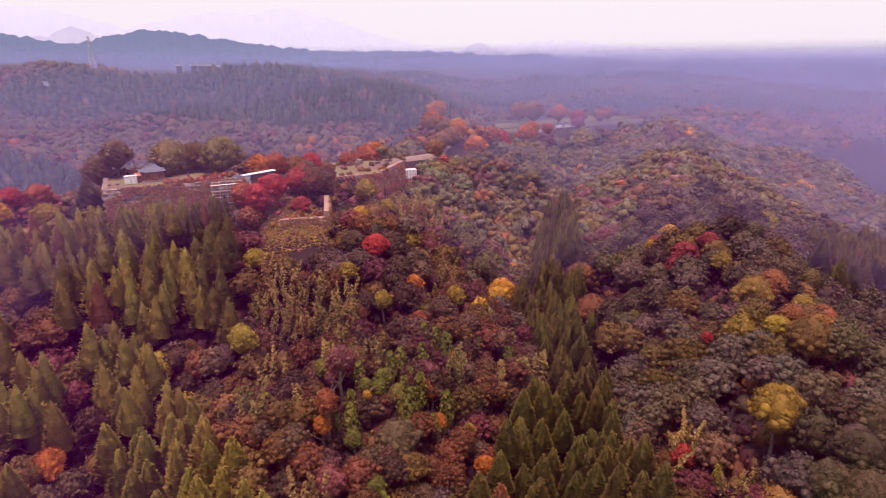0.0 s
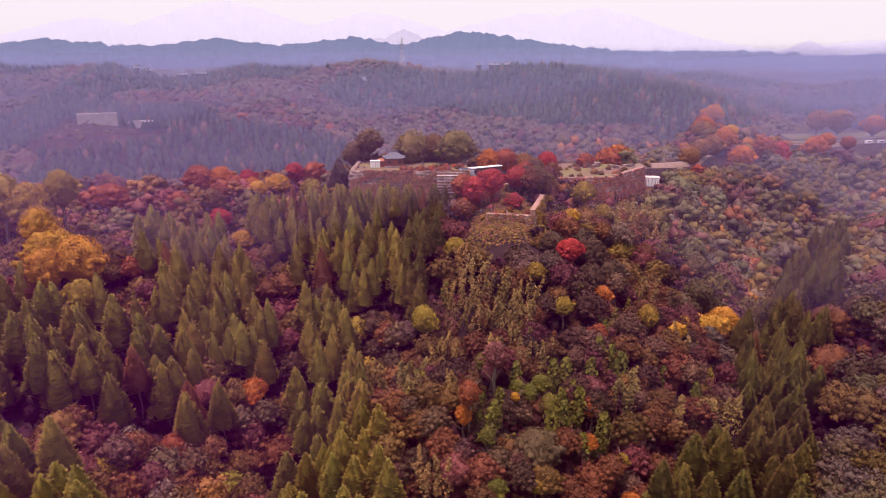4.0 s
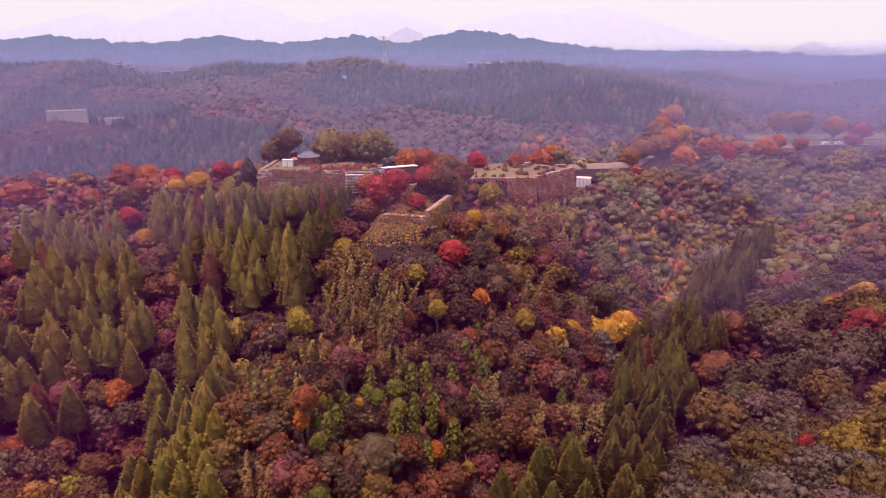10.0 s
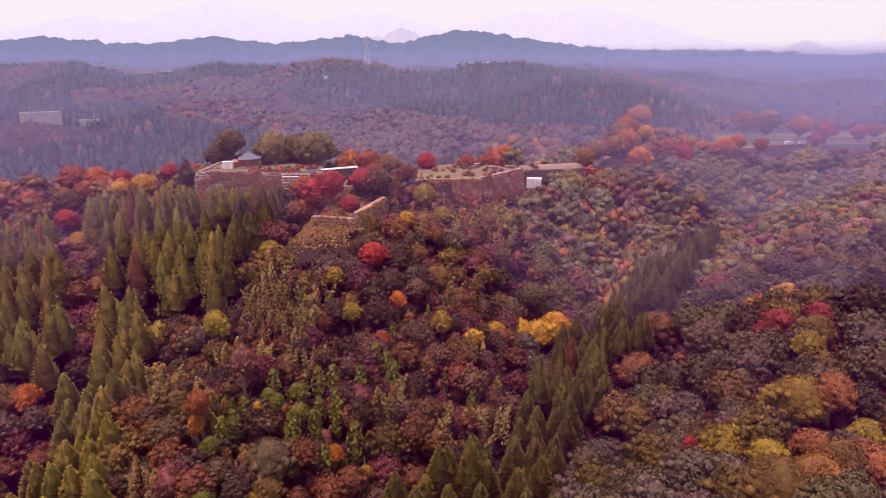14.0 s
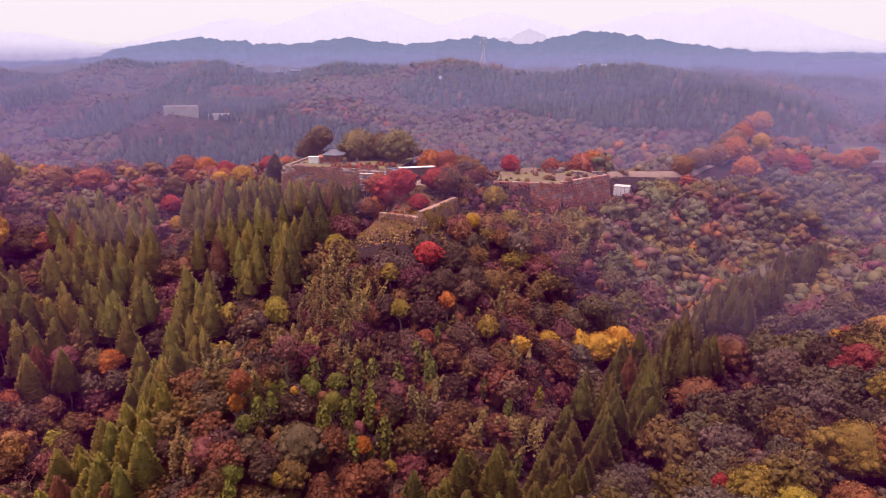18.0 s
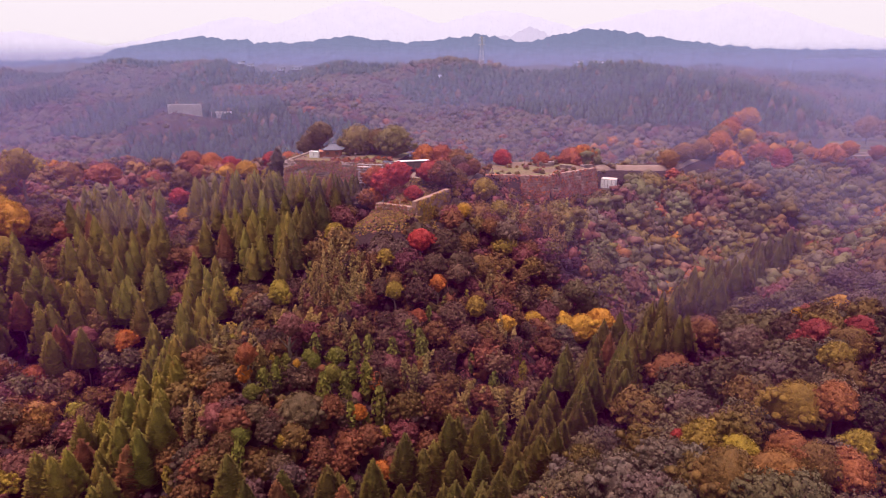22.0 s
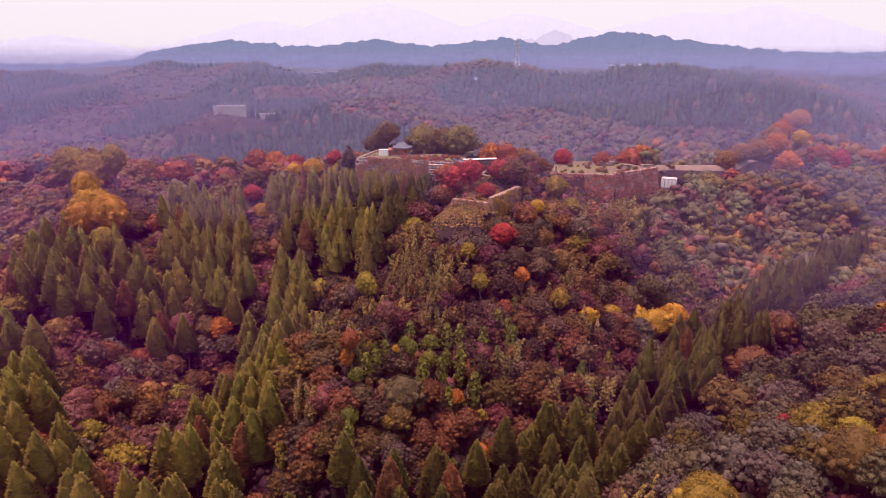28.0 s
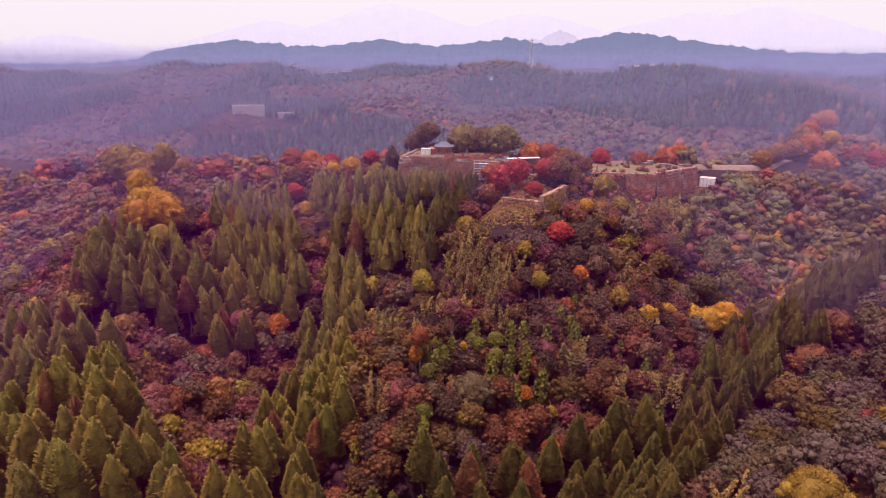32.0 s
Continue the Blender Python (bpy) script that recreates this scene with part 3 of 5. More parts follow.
class Wood:
    """Many trees gathered into one mesh, each with its own tint."""

    def __init__(self, templates):
        self.templates, self.v, self.f, self.c, self.at = templates, [], [], [], 0

    def add(self, kind, x, y, z, height, wide, colour, rng):
        v, f = self.templates[kind][int(rng.integers(0, len(self.templates[kind])))]
        a = rng.uniform(0, 6.283)
        c, s = math.cos(a), math.sin(a)
        sc, up = crown_frame(kind, height, wide)
        w = v * np.array(sc)
        self.v.append(np.stack([w[:, 0] * c - w[:, 1] * s + x, w[:, 0] * s + w[:, 1] * c + y, w[:, 2] + z + up], 1))
        self.f.append(f + self.at)
        self.at += len(v)
        self.c.append(np.tile(np.array([*colour, 1.0]), (len(v), 1)))

    def done(self, name, label, category="woodland"):
        if not self.v:
            return
        ob = new(name, mesh_of(name, np.concatenate(self.v), np.concatenate(self.f), WOOD_LEAF, np.concatenate(self.c), smooth=True))
        tagged(ob, label, category, kind="stuff")


# ---- what grows where ----
CEDAR_STANDS = [
    [(-108, 165), (-86, 164), (-70, 139), (-58, 116), (-58, 108), (-70, 110), (-81, 112), (-90, 124), (-97, 135)],
    [(-115, 104), (-108, 117), (-99, 115), (-91, 114), (-83, 108), (-72, 109), (-64, 98), (-73, 92), (-82, 91), (-95, 83), (-104, 84)],
    [(-56, 131), (-48, 138), (-39, 112), (-35, 94), (-31, 82), (-28, 72), (-28, 58), (-42, 48), (-46, 66), (-52, 92), (-53, 104), (-52, 118)],
    [(-83, 176), (-63, 174), (-42, 176), (-17, 174), (-19, 164), (-23, 134), (-27, 123), (-34, 136), (-50, 138), (-60, 142)],
    [(-110, 74), (-111, 81), (-95, 78), (-80, 70), (-63, 54), (-49, 50), (-38, 51), (-37, 49), (-63, 30), (-80, 30), (-120, 50)],
    [(17, 78), (18, 90), (28, 91), (40, 97), (43, 110), (58, 138), (68, 147), (85, 166), (109, 194), (131, 217), (126, 202), (102, 165), (78, 131), (62, 104), (51, 90), (38, 66), (30, 68)],
    [(-24, 58), (-18, 65), (-5, 69), (20, 79), (36, 72), (38, 58), (30, 50), (10, 50)],
    [(150, 112), (250, 139), (220, 100), (130, 86)],
]

GROVE = [(-17, 133), (-10, 135), (-2, 129), (0, 115), (-10, 116), (-18, 123)]
GROVE_TWO = [(30, 161), (44, 195), (56, 194), (50, 167), (32, 154)]


def inside(x, y, poly):
    hit = np.zeros(np.shape(x), bool)
    for (ax, ay), (bx, by) in zip(poly, poly[1:] + poly[:1]):
        hit ^= ((ay > y) != (by > y)) & (x < (bx - ax) * (y - ay) / (by - ay + 1e-9) + ax)
    return hit


def jittered(rng, x0, x1, y0, y1, step):
    x, y = np.meshgrid(np.arange(x0, x1, step), np.arange(y0, y1, step))
    x = x + rng.uniform(-0.42, 0.42, x.shape) * step + 0.5 * step * (np.arange(x.shape[0]) % 2)[:, None]
    y = y + rng.uniform(-0.42, 0.42, y.shape) * step
    return x.ravel(), y.ravel()


def in_view(x, y, near=50):
    """The wedge of land that the flight looks over."""
    b, r = np.degrees(np.arctan2(x, y + 30)), np.hypot(x, y + 15)
    return (b > -56) & (b < 68) & (r > near)


ROAD = [(50, 231), (62, 240), (75, 248), (90, 257), (104, 270), (116, 290), (150, 306), (205, 322)]


def clear(x, y):
    """Open ground: castle terraces, paths, field, road, and patches cleared for the camera's view."""
    open_ = np.zeros(np.shape(x), bool)
    for cx, cy, sx, sy in ((-31, 194, 20.5, 16), (4, 191, 14, 14), (33, 218, 16, 17), (44, 224, 14, 14), (240, 352, 70, 40), (62, 226, 6, 10), (190, 305, 42, 16), (232, 318, 45, 16), (-150, 222, 65, 9), (-16, 177, 6, 3), (-4, 165, 9, 14), (3, 159, 9, 11), (-6, 148, 10, 9)):
        open_ |= (np.abs(x - cx) < sx) & (np.abs(y - cy) < sy)
    road = ROAD
    for (ax, ay), (bx, by) in zip(road, road[1:]):
        s = np.clip(((x - ax) * (bx - ax) + (y - ay) * (by - ay)) / ((bx - ax) ** 2 + (by - ay) ** 2), 0, 1)
        open_ |= np.hypot(x - ax - s * (bx - ax), y - ay - s * (by - ay)) < 5
    return open_


# Trees of a colour of their own: x, y, height, crown radius, colour.
SPECIALS = [
    ("red", 10.5, 131, 10.5, 3.2, RED), ("dark green", 16, 134, 11, 4.4, DEEP), ("dark green", 21, 131, 10.5, 4.2, DEEP), ("dark green", 15, 127, 9.5, 3.8, DEEP), ("dark green", 25, 137, 10.5, 4.4, OLIVE), ("dark green", 8, 139, 8.5, 3.6, DEEP), ("lime", 2, 128, 9.5, 2.6, LIMEY), ("golden-orange", 47, 138, 10.5, 4.4, (0.46, 0.25, 0.02)), ("golden-orange", 53, 142, 10.5, 4.6, (0.46, 0.26, 0.02)),
    ("golden-orange", 58, 147, 10, 4.2, (0.46, 0.22, 0.02)), ("yellow", 40, 132, 8, 2.8, YELLOW), ("rose", -10.5, 96, 14, 2.4, ROSE), ("red", -16, 87, 14, 2.2, RUST),
    ("red", 8.5, 97, 8, 2.2, RUST), ("orange", -62, 107.5, 10, 3.0, ORANGE), ("red", -72.5, 89.5, 11, 2.6, RUST),
    ("lime", 7, 118, 8, 2.2, LIMEY), ("lime", 50, 47, 14.5, 4.6, LIMEY), ("lime", -121, 136, 21, 6.0, LIMEY), ("lime", -130, 138, 20, 5.6, LIMEY), ("lime", -115, 139, 21, 4.0, LIMEY), ("olive", -135, 140, 20, 4.2, OCHRE),
    ("lime", 27, 119, 9.5, 2.6, LIMEY), ("yellow", 34, 120, 9.5, 2.4, YELLOW), ("orange", 17, 122, 8.5, 2.2, ORANGE), ("rust", 14, 113, 8.5, 2.0, RUST), ("bright green", 5, 103, 8.5, 2.0, BRIGHT),
    ("bright green", 0, 93, 8.5, 2.0, BRIGHT), ("rose", -19, 77, 9.5, 2.8, ROSE), ("rust", 137, 222, 9.5, 3.2, RUST),
    ("lime", 196, 260, 9.5, 3.6, LIMEY), ("ochre", 189, 235, 9.5, 3.8, OCHRE), ("red", 170, 233, 8.5, 2.4, RED), ("rust", 144, 219, 9.5, 3.0, RUST),
    ("orange", -185, 149, 9.5, 4.8, ORANGE), ("ochre", -143, 160, 9.5, 4.6, OCHRE), ("red", -204, 172, 9.5, 3.2, RED), ("rose", -81, 74, 9.5, 3.8, ROSE), ("rose", -67, 64, 9.5, 3.2, ROSE),
]
SPECIALS += [
    ("yellow-brown", -88, 82, 9.5, 3.6, OCHRE), ("lime", -60, 59, 9.5, 2.6, LIMEY), ("rust", -63, 50, 9.5, 2.8, RUST), ("rose", -70, 103, 9.5, 3.2, ROSE),
    ("brown", 84, 140, 11, 5.0, BROWN), ("lime", -17, 142, 9.5, 3.0, LIMEY), ("yellow", -84, 200, 9.5, 3.2, YELLOW), ("rust", -98, 204, 9.5, 3.6, RUST),
    ("ochre", 31, 64, 9.5, 3.0, OCHRE), ("ochre", 40, 38, 9.5, 3.8, OCHRE), ("red", 42, 58, 8.5, 1.8, RED), ("rust", 141, 191, 9.5, 3.8, RUST), ("ochre", 120, 116, 9.5, 4.0, OCHRE),
    ("yellow", -107, 119, 20, 5.8, YELLOW), ("golden", -100, 117, 18, 5.6, (0.4, 0.19, 0.016)), ("golden", -111, 122, 22.5, 4.2, YELLOW), ("yellow-orange", -105, 113, 17.5, 4.0, (0.4, 0.19, 0.016)), ("yellow", -98, 111, 14.5, 3.8, LIMEY), ("lime", -25, 121, 12, 3.2, LIMEY), ("yellow", -80, 166, 10, 3.4, YELLOW),
]
# On the eastern ridge and the lower spur.
SPECIALS += [
    ("brown-orange", 74, 122, 11, 5.4, BROWN), ("yellow-green", 85, 79, 11, 4.8, GREENGOLD), ("orange-brown", 90, 78, 11, 3.4, TAN), ("lime", 73, 64, 10, 2.8, LIMEY), ("yellow-green", 70, 70, 11, 4.0, GREENGOLD), ("red", 67, 76, 10, 1.2, RED),
    ("olive", 69, 55, 11, 4.4, OLIVE), ("orange-brown", 80, 66, 10, 2.8, TAN), ("ochre", 76, 58, 11, 3.6, OCHRE), ("ochre", 83, 64, 11, 3.8, OLIVE), ("orange-brown", 87, 64, 11, 3.6, TAN), ("lime", 91, 71, 10, 2.6, LIMEY),
    ("dark red", 100, 113, 11, 4.0, DARK_RED), ("dark red", 97, 113, 11, 3.2, DARK_RED), ("yellow", 101, 128, 10, 1.8, YELLOW), ("golden", 110, 129, 10, 2.8, YELLOW), ("lime", 98, 99, 11, 3.2, GREENGOLD), ("olive", 103, 105, 11, 4.2, OLIVE),
    ("sage", 90, 124, 11, 5.0, GREY), ("rust", 103, 128, 10, 2.6, RUST), ("rose", 103, 149, 11, 3.6, ROSE), ("dark red", 107, 111, 10, 3.0, DARK_RED), ("yellow-green", 92, 142, 11, 3.4, OLIVE), ("bright green", -11, 89, 8.5, 1.9, BRIGHT),
    ("bright green", -12, 86, 8.5, 1.9, BRIGHT), ("bright green", -13, 82, 8.5, 1.9, BRIGHT), ("bright green", -10, 92, 8.5, 1.9, BRIGHT), ("bright green", -1, 98, 8.5, 1.9, BRIGHT), ("bright green", 2, 102, 8.5, 1.9, BRIGHT), ("bright green", -4, 93, 8.5, 1.9, BRIGHT),
    ("bright green", -12, 103, 8.5, 1.9, BRIGHT), ("bright green", 3, 97, 8.5, 1.9, BRIGHT), ("bright green", -6, 95, 8.5, 1.9, BRIGHT), ("bright green", -12, 75, 8.5, 1.9, BRIGHT), ("brown-olive", -4, 85, 9, 4.6, SAGE), ("mauve-brown", 10, 102, 9, 3.8, MAUVE),
    ("rose", -11, 99, 8.5, 1.8, ROSE), ("orange", -17, 87, 8.5, 1.9, ORANGE), ("orange", 9, 96, 8.5, 1.9, ORANGE), ("orange", 7, 89, 8.5, 1.5, ORANGE), ("rust", 14, 82, 8.5, 2.2, ORANGE), ("ochre", 18, 103, 8.5, 1.9, OCHRE),
    ("lime", -5, 77, 8.5, 1.2, LIMEY), ("lime", 13, 87, 8.5, 1.5, LIMEY), ("sage", -20, 96, 9, 2.8, SAGE), ("olive", -3, 79, 9, 3.0, OLIVE), ("ochre", -7, 91, 8.5, 1.0, YELLOW),
]
rng = np.random.default_rng(7)
for word, x, y, h, w, c in SPECIALS:
    slim = word == "bright green" and (x + y) % 2 < 1
    tree("sapling" if slim else "large" if w > 4 and y < 100 else "broad", x, y, h * (0.85 + 0.25 * rng.random()), w * (0.8 + 0.4 * rng.random()) if w < 2 else w, shade(rng, c, 0.12), f"{word} leafy tree standing out among duller woodland", "tree", "trees that stand out", rng)

special_xy = np.array([(s[1], s[2], s[4]) for s in SPECIALS])


def free_of_specials(x, y):
    ok = np.ones(np.shape(x), bool)
    for sx, sy, w in special_xy:
        ok &= np.hypot(x - sx, y - sy) > (0.6 * w + 0.6 if w < 4.5 else w + 1.6)
    return ok


# Bright green young trees on the spur.
for k, (a, b) in enumerate([(10.4, 103.6), (6.4, 96.3), (12.9, 108.5), (10.5, 92.4), (2.8, 92.9), (16.9, 104.6), (5.6, 88.0), (-0.4, 88.9)]):
    tree("sapling", a, b, 9.5 + 1.5 * math.sin(k * 3), 2, shade(rng, BRIGHT, 0.15), "bright green young tree on the wooded spur", "tree", "green young trees", rng)

# Cedars.
near_cedars, cedar_wood = 0, Wood(MID)
for stand in CEDAR_STANDS:
    px, py = np.array(stand).T
    x, y = jittered(rng, px.min(), px.max(), py.min(), py.max(), 4.5 if px.mean() < -30 else 5.0)
    keep = inside(x, y, stand) & in_view(x, y) & free_of_specials(x, y) & ~clear(x, y)
    for a, b in zip(x[keep], y[keep]):
        z = float(ground(a, b))
        h, w = rng.uniform(12.5, 17.5), rng.uniform(2.5, 3.3)
        if b > 140:
            h = min(h + 3, rng.uniform(9.5, 13) - z)
            if -60 < a < -14 and b > 158:
                h = rng.uniform(9.5, 12) + 0.2 * (178 - b) - z
            if h < 4:
                continue
        # Eastern stands are painted darker for valley shade, western ones brighter.
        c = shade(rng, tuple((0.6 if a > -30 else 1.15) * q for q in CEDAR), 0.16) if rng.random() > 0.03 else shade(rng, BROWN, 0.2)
        if b < 108 and near_cedars < 300:
            near_cedars += 1
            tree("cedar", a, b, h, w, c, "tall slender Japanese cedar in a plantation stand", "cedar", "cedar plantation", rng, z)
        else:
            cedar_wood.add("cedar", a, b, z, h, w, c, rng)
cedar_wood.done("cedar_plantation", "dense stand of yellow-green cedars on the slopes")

# Mixed woodland.
PALETTE = [(OLIVE, 42), (DEEP, 15), (BROWN, 17), (MAUVE, 6), (SAGE, 12), (GREY, 5), (LIMEY, 6), (OCHRE, 3), (ORANGE, 0.5), (RUST, 1.2), (ROSE, 2.2), (RED, 0.15)]
AUTUMN = [(RUST, 2.5), (ORANGE, 2.2), (RED, 0.3), (OCHRE, 4), (BROWN, 6), (MAUVE, 5), (ROSE, 2), (OLIVE, 8), (SAGE, 5)]
autumn_weights = np.array([w for _, w in AUTUMN]) / sum(w for _, w in AUTUMN)
weights = np.array([w for _, w in PALETTE]) / sum(w for _, w in PALETTE)
x, y = jittered(rng, -230, 330, 15, 300, 4.9)
x2, y2 = jittered(rng, -30, 50, 60, 132, 4.4)
x, y = np.r_[x, x2], np.r_[y, y2]
keep = in_view(x, y) & free_of_specials(x, y) & ~clear(x, y) & ~((np.abs(x) < 50) & (y > 250)) & ((ground(x, y + 6) - ground(x, y) > -1.8) | (y < 262))
for stand in CEDAR_STANDS:
    keep &= ~inside(x, y, stand)
# Gullies along the cedar stands: fewer trees, undergrowth painted dark as their shade.
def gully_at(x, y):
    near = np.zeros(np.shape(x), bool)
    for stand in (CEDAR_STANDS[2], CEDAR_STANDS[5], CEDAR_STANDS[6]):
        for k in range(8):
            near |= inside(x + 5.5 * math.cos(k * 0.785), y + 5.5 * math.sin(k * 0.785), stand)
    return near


gully = gully_at(x, y)
keep &= ~(gully & (rng.uniform(0, 1, len(x)) < 0.3))
x, y = x[keep], y[keep]
counts, close_wood, wood, high_wood = {}, Wood(NEAR), Wood(MID), Wood(LOW)
for a, b in zip(x, y):
    z = float(ground(a, b))
    dice = rng.random()
    spur = -30 < a < 45 and b < 130
    kind = "broad"
    grove = inside(a, b, GROVE) or inside(a, b, GROVE_TWO)
    if grove and dice < 0.75:
        kind = "bamboo"
    elif spur and dice < 0.36:
        kind = "bamboo" if dice < 0.06 else "bare" if dice < 0.18 else "sapling"
    elif dice < 0.05:
        kind = "bare"
    right_ridge = a > 45 and b < 170
    if right_ridge and rng.random() < 0.3:
        continue
    if -30 < a < 45 and 100 < b < 150 and not grove and kind == "broad" and rng.random() < 0.22:
        continue
    if right_ridge:
        c = [SAGE, OLIVE, GREY, DEEP, SAGE, GREY, DEEP, SAGE, OLIVE, GREY, SAGE, SAGE][int(rng.integers(0, 12))]
        if rng.random() < 0.06 and b > 70:
            c = (OLIVE, RUST, OCHRE, LIMEY)[int(rng.integers(0, 4))]
    elif a < -50 and b < 112 and rng.random() < 0.7:
        c = [SAGE, BROWN, ROSE, OLIVE, LIMEY, GREY, MAUVE][int(rng.integers(0, 7))]
    else:
        c = PALETTE[int(rng.choice(len(PALETTE), p=weights))][0]
    if spur:
        c = [OLIVE, DEEP, SAGE, DEEP, OLIVE, BROWN, MAUVE, OLIVE, GREY, SAGE, DEEP, OLIVE, BROWN, DEEP][int(rng.integers(0, 14))]
    crest = 85 < a < 190 and 235 < b < 330 and z > 0
    slope = a > 45 and b > 150 and not crest
    if slope:
        c = [SAGE, OLIVE, OLIVE, SAGE, OLIVE, SAGE, GREY, SAGE, DEEP, OLIVE, GREY, MAUVE, OLIVE, BROWN][int(rng.integers(0, 14))]
        if rng.random() < 0.05:
            c = (RUST, OCHRE, ORANGE)[int(rng.integers(0, 3))]
        if rng.random() < (0.25):
            continue
    terrace = -235 < a < -55 and 170 < b < 240
    if (terrace and rng.random() < 0.84) or (crest and rng.random() < 0.5):
        continue
    if terrace or crest:
        c = AUTUMN[int(rng.choice(len(AUTUMN), p=autumn_weights))][0]
    h, w = rng.uniform(6.5, 11), rng.uniform(2.8, 4.6)
    if right_ridge:
        h, w = rng.uniform(7.5, 13), rng.uniform(3.3, 5.0)
    if slope:
        h, w = rng.uniform(7, 12), rng.uniform(5.0, 7.6)
    if kind == "bamboo":
        c, h = BAMBOO, rng.uniform(9, 12.5)
    elif kind == "bare":
        c, h = ROSE, rng.uniform(6, 9)
    elif kind == "sapling":
        c, h = (BRIGHT if rng.random() < 0.5 else LIMEY if rng.random() < 0.4 else BROWN), rng.uniform(5, 9)
    if -14 < a < 18 and 138 < b < 152:
        h, w = rng.uniform(3, 5), rng.uniform(2, 3)
    if spur and kind == "broad":
        w *= 0.85
        h = rng.uniform(6.0, 10.5)
    if terrace:
        h, w = rng.uniform(6, 9.5), rng.uniform(4.0, 6.4)
    if crest:
        h, w = rng.uniform(3.5, 6), rng.uniform(2.2, 3.4)
    # Heights are capped below the camera's lines of sight to ramparts and road.
    if 14 < a < 62 and 150 < b < 212:
        h = min(h, max(2.0, 0.22 * (201 - b) - z + rng.uniform(-1.5, 0.5) + (2.5 if kind == "bamboo" else 0)))
        w = min(w, 0.5 * h + 0.8)
    elif -52 < a < -11 and 150 < b < 180:
        h = min(h, max(2.0, rng.uniform(6, 8) + 0.2 * (178 - b) - z))
        w = min(w, 0.5 * h + 0.8)
    if 56 < a < 112 and 190 < b < 262:
        h = min(h, max(2.8, 6.2 + 0.15 * (250 - b) - z + rng.uniform(-1.5, 0.5)))
        w = min(w, 0.8 * h + 1.5)
    c = shade(rng, tuple(k * q for k, q in zip((0.98, 1.28, 1.12) if slope else (0.86, 0.74, 0.86) if spur and kind == "broad" else (0.85, 0.9, 0.85) if spur else (0.76, 0.87, 0.84) if right_ridge else (1, 1, 1), c)))
    if (b < 118 if kind != "broad" else (-32 < a < 40 and b < 96) or (a >= 40 and b < 92) or (a < -40 and b < 78)) and counts.get(kind, 0) < {"broad": 110, "bamboo": 60, "bare": 60, "sapling": 60}[kind]:
        counts[kind] = counts.get(kind, 0) + 1
        words = {"broad": "broadleaf tree with a lumpy autumn crown in mixed woodland", "bamboo": "feathery pale-green bamboo clump on the spur",
                 "bare": "nearly leafless pale tree among the woodland", "sapling": "slim young tree among taller woodland"}[kind]
        tree("large" if kind == "broad" and math.hypot(a - 25, b + 15) < 105 else kind, a, b, h, w, c, words, "bamboo" if kind == "bamboo" else "tree", "woodland trees", rng, z)
    elif math.hypot(a - 25, b + 15) < 122:
        close_wood.add(kind, a, b, z, h, w, c, rng)
    else:
        (wood if kind == "bamboo" or math.hypot(a - 10, b + 10) < 190 else high_wood).add(kind if kind == "bamboo" or math.hypot(a - 10, b + 10) < 190 else "broad", a, b, z, h, w, c, rng)
close_wood.done("near_woodland", "mixed woodland of lumpy crowns on the lower slopes")
wood.done("mixed_woodland", "dense mixed woodland in olive, brown and autumn colours")
high_wood.done("upper_woodland", "mixed autumn woodland round the castle and along the ridges")

# Undergrowth that closes the gaps between the trees.
x, y = jittered(rng, -140, 200, 15, 235, 3.6)
keep = in_view(x, y) & ~clear(x, y)
under = Wood({"broad": [broad_crown(s, 5, 4, leaf=0.16, size=0.42, core=1) for s in (201, 202, 203, 204)]})
stands = np.zeros(len(x), bool)
for stand in CEDAR_STANDS:
    stands |= inside(x, y, stand)
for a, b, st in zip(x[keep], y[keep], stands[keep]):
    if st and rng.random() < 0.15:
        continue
    # Near-black plum paints in shade, always under cedars and in gullies.
    c = SHADE_PLUM if st or gully_at(a, b) else (SHADE_PLUM, SHADE_PLUM, MAUVE, DEEP, SHADE_PLUM, OLIVE, MAUVE, BROWN)[int(rng.integers(0, 8))]
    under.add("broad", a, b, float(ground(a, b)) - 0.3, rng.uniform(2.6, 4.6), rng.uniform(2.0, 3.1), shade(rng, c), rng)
under.done("undergrowth", "low reddish and olive undergrowth, near-black where shade is painted in", "undergrowth")

# Woods on the far hills.
far = Wood(FAR)
for y0, y1, step in ((300, 600, 7.6), (600, 960, 9.6), (960, 1420, 15.0)):
    wide = 1.5 * y1
    x, y = jittered(rng, -wide, wide, y0, y1, step)
    # Slopes that fall away northward carry no trees that could be seen; nor does the land past the ridge, but to the east.
    keep = in_view(x, y) & ~clear(x, y) & (ground(x, y + 8) - ground(x, y) > -1.2) & ((y < 960) | (x > 150))
    x, y = x[keep], y[keep]
    z = ground(x, y)
    grove = np.sin(x / 61 + 1.7 * np.sin(y / 83)) + 0.8 * np.sin(y / 47 + x / 130) + 0.5 * np.sin(x / 23)
    tints = rng.uniform(0, 1, len(x))
    for a, b, e, g, k in zip(x, y, z, grove, tints):
        con = g > 0.05 or (a < -120 and g > -0.25) or (60 < a < 260 and 480 < b < 800 and g > -0.9)
        cut = -330 < a < -245 and 440 < b < 506
        crest = a > 60 and b < 440
        # Far crowns are dulled and cooled in colour, as haze would do.
        if con and not cut and not crest:
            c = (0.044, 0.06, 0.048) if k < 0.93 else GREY
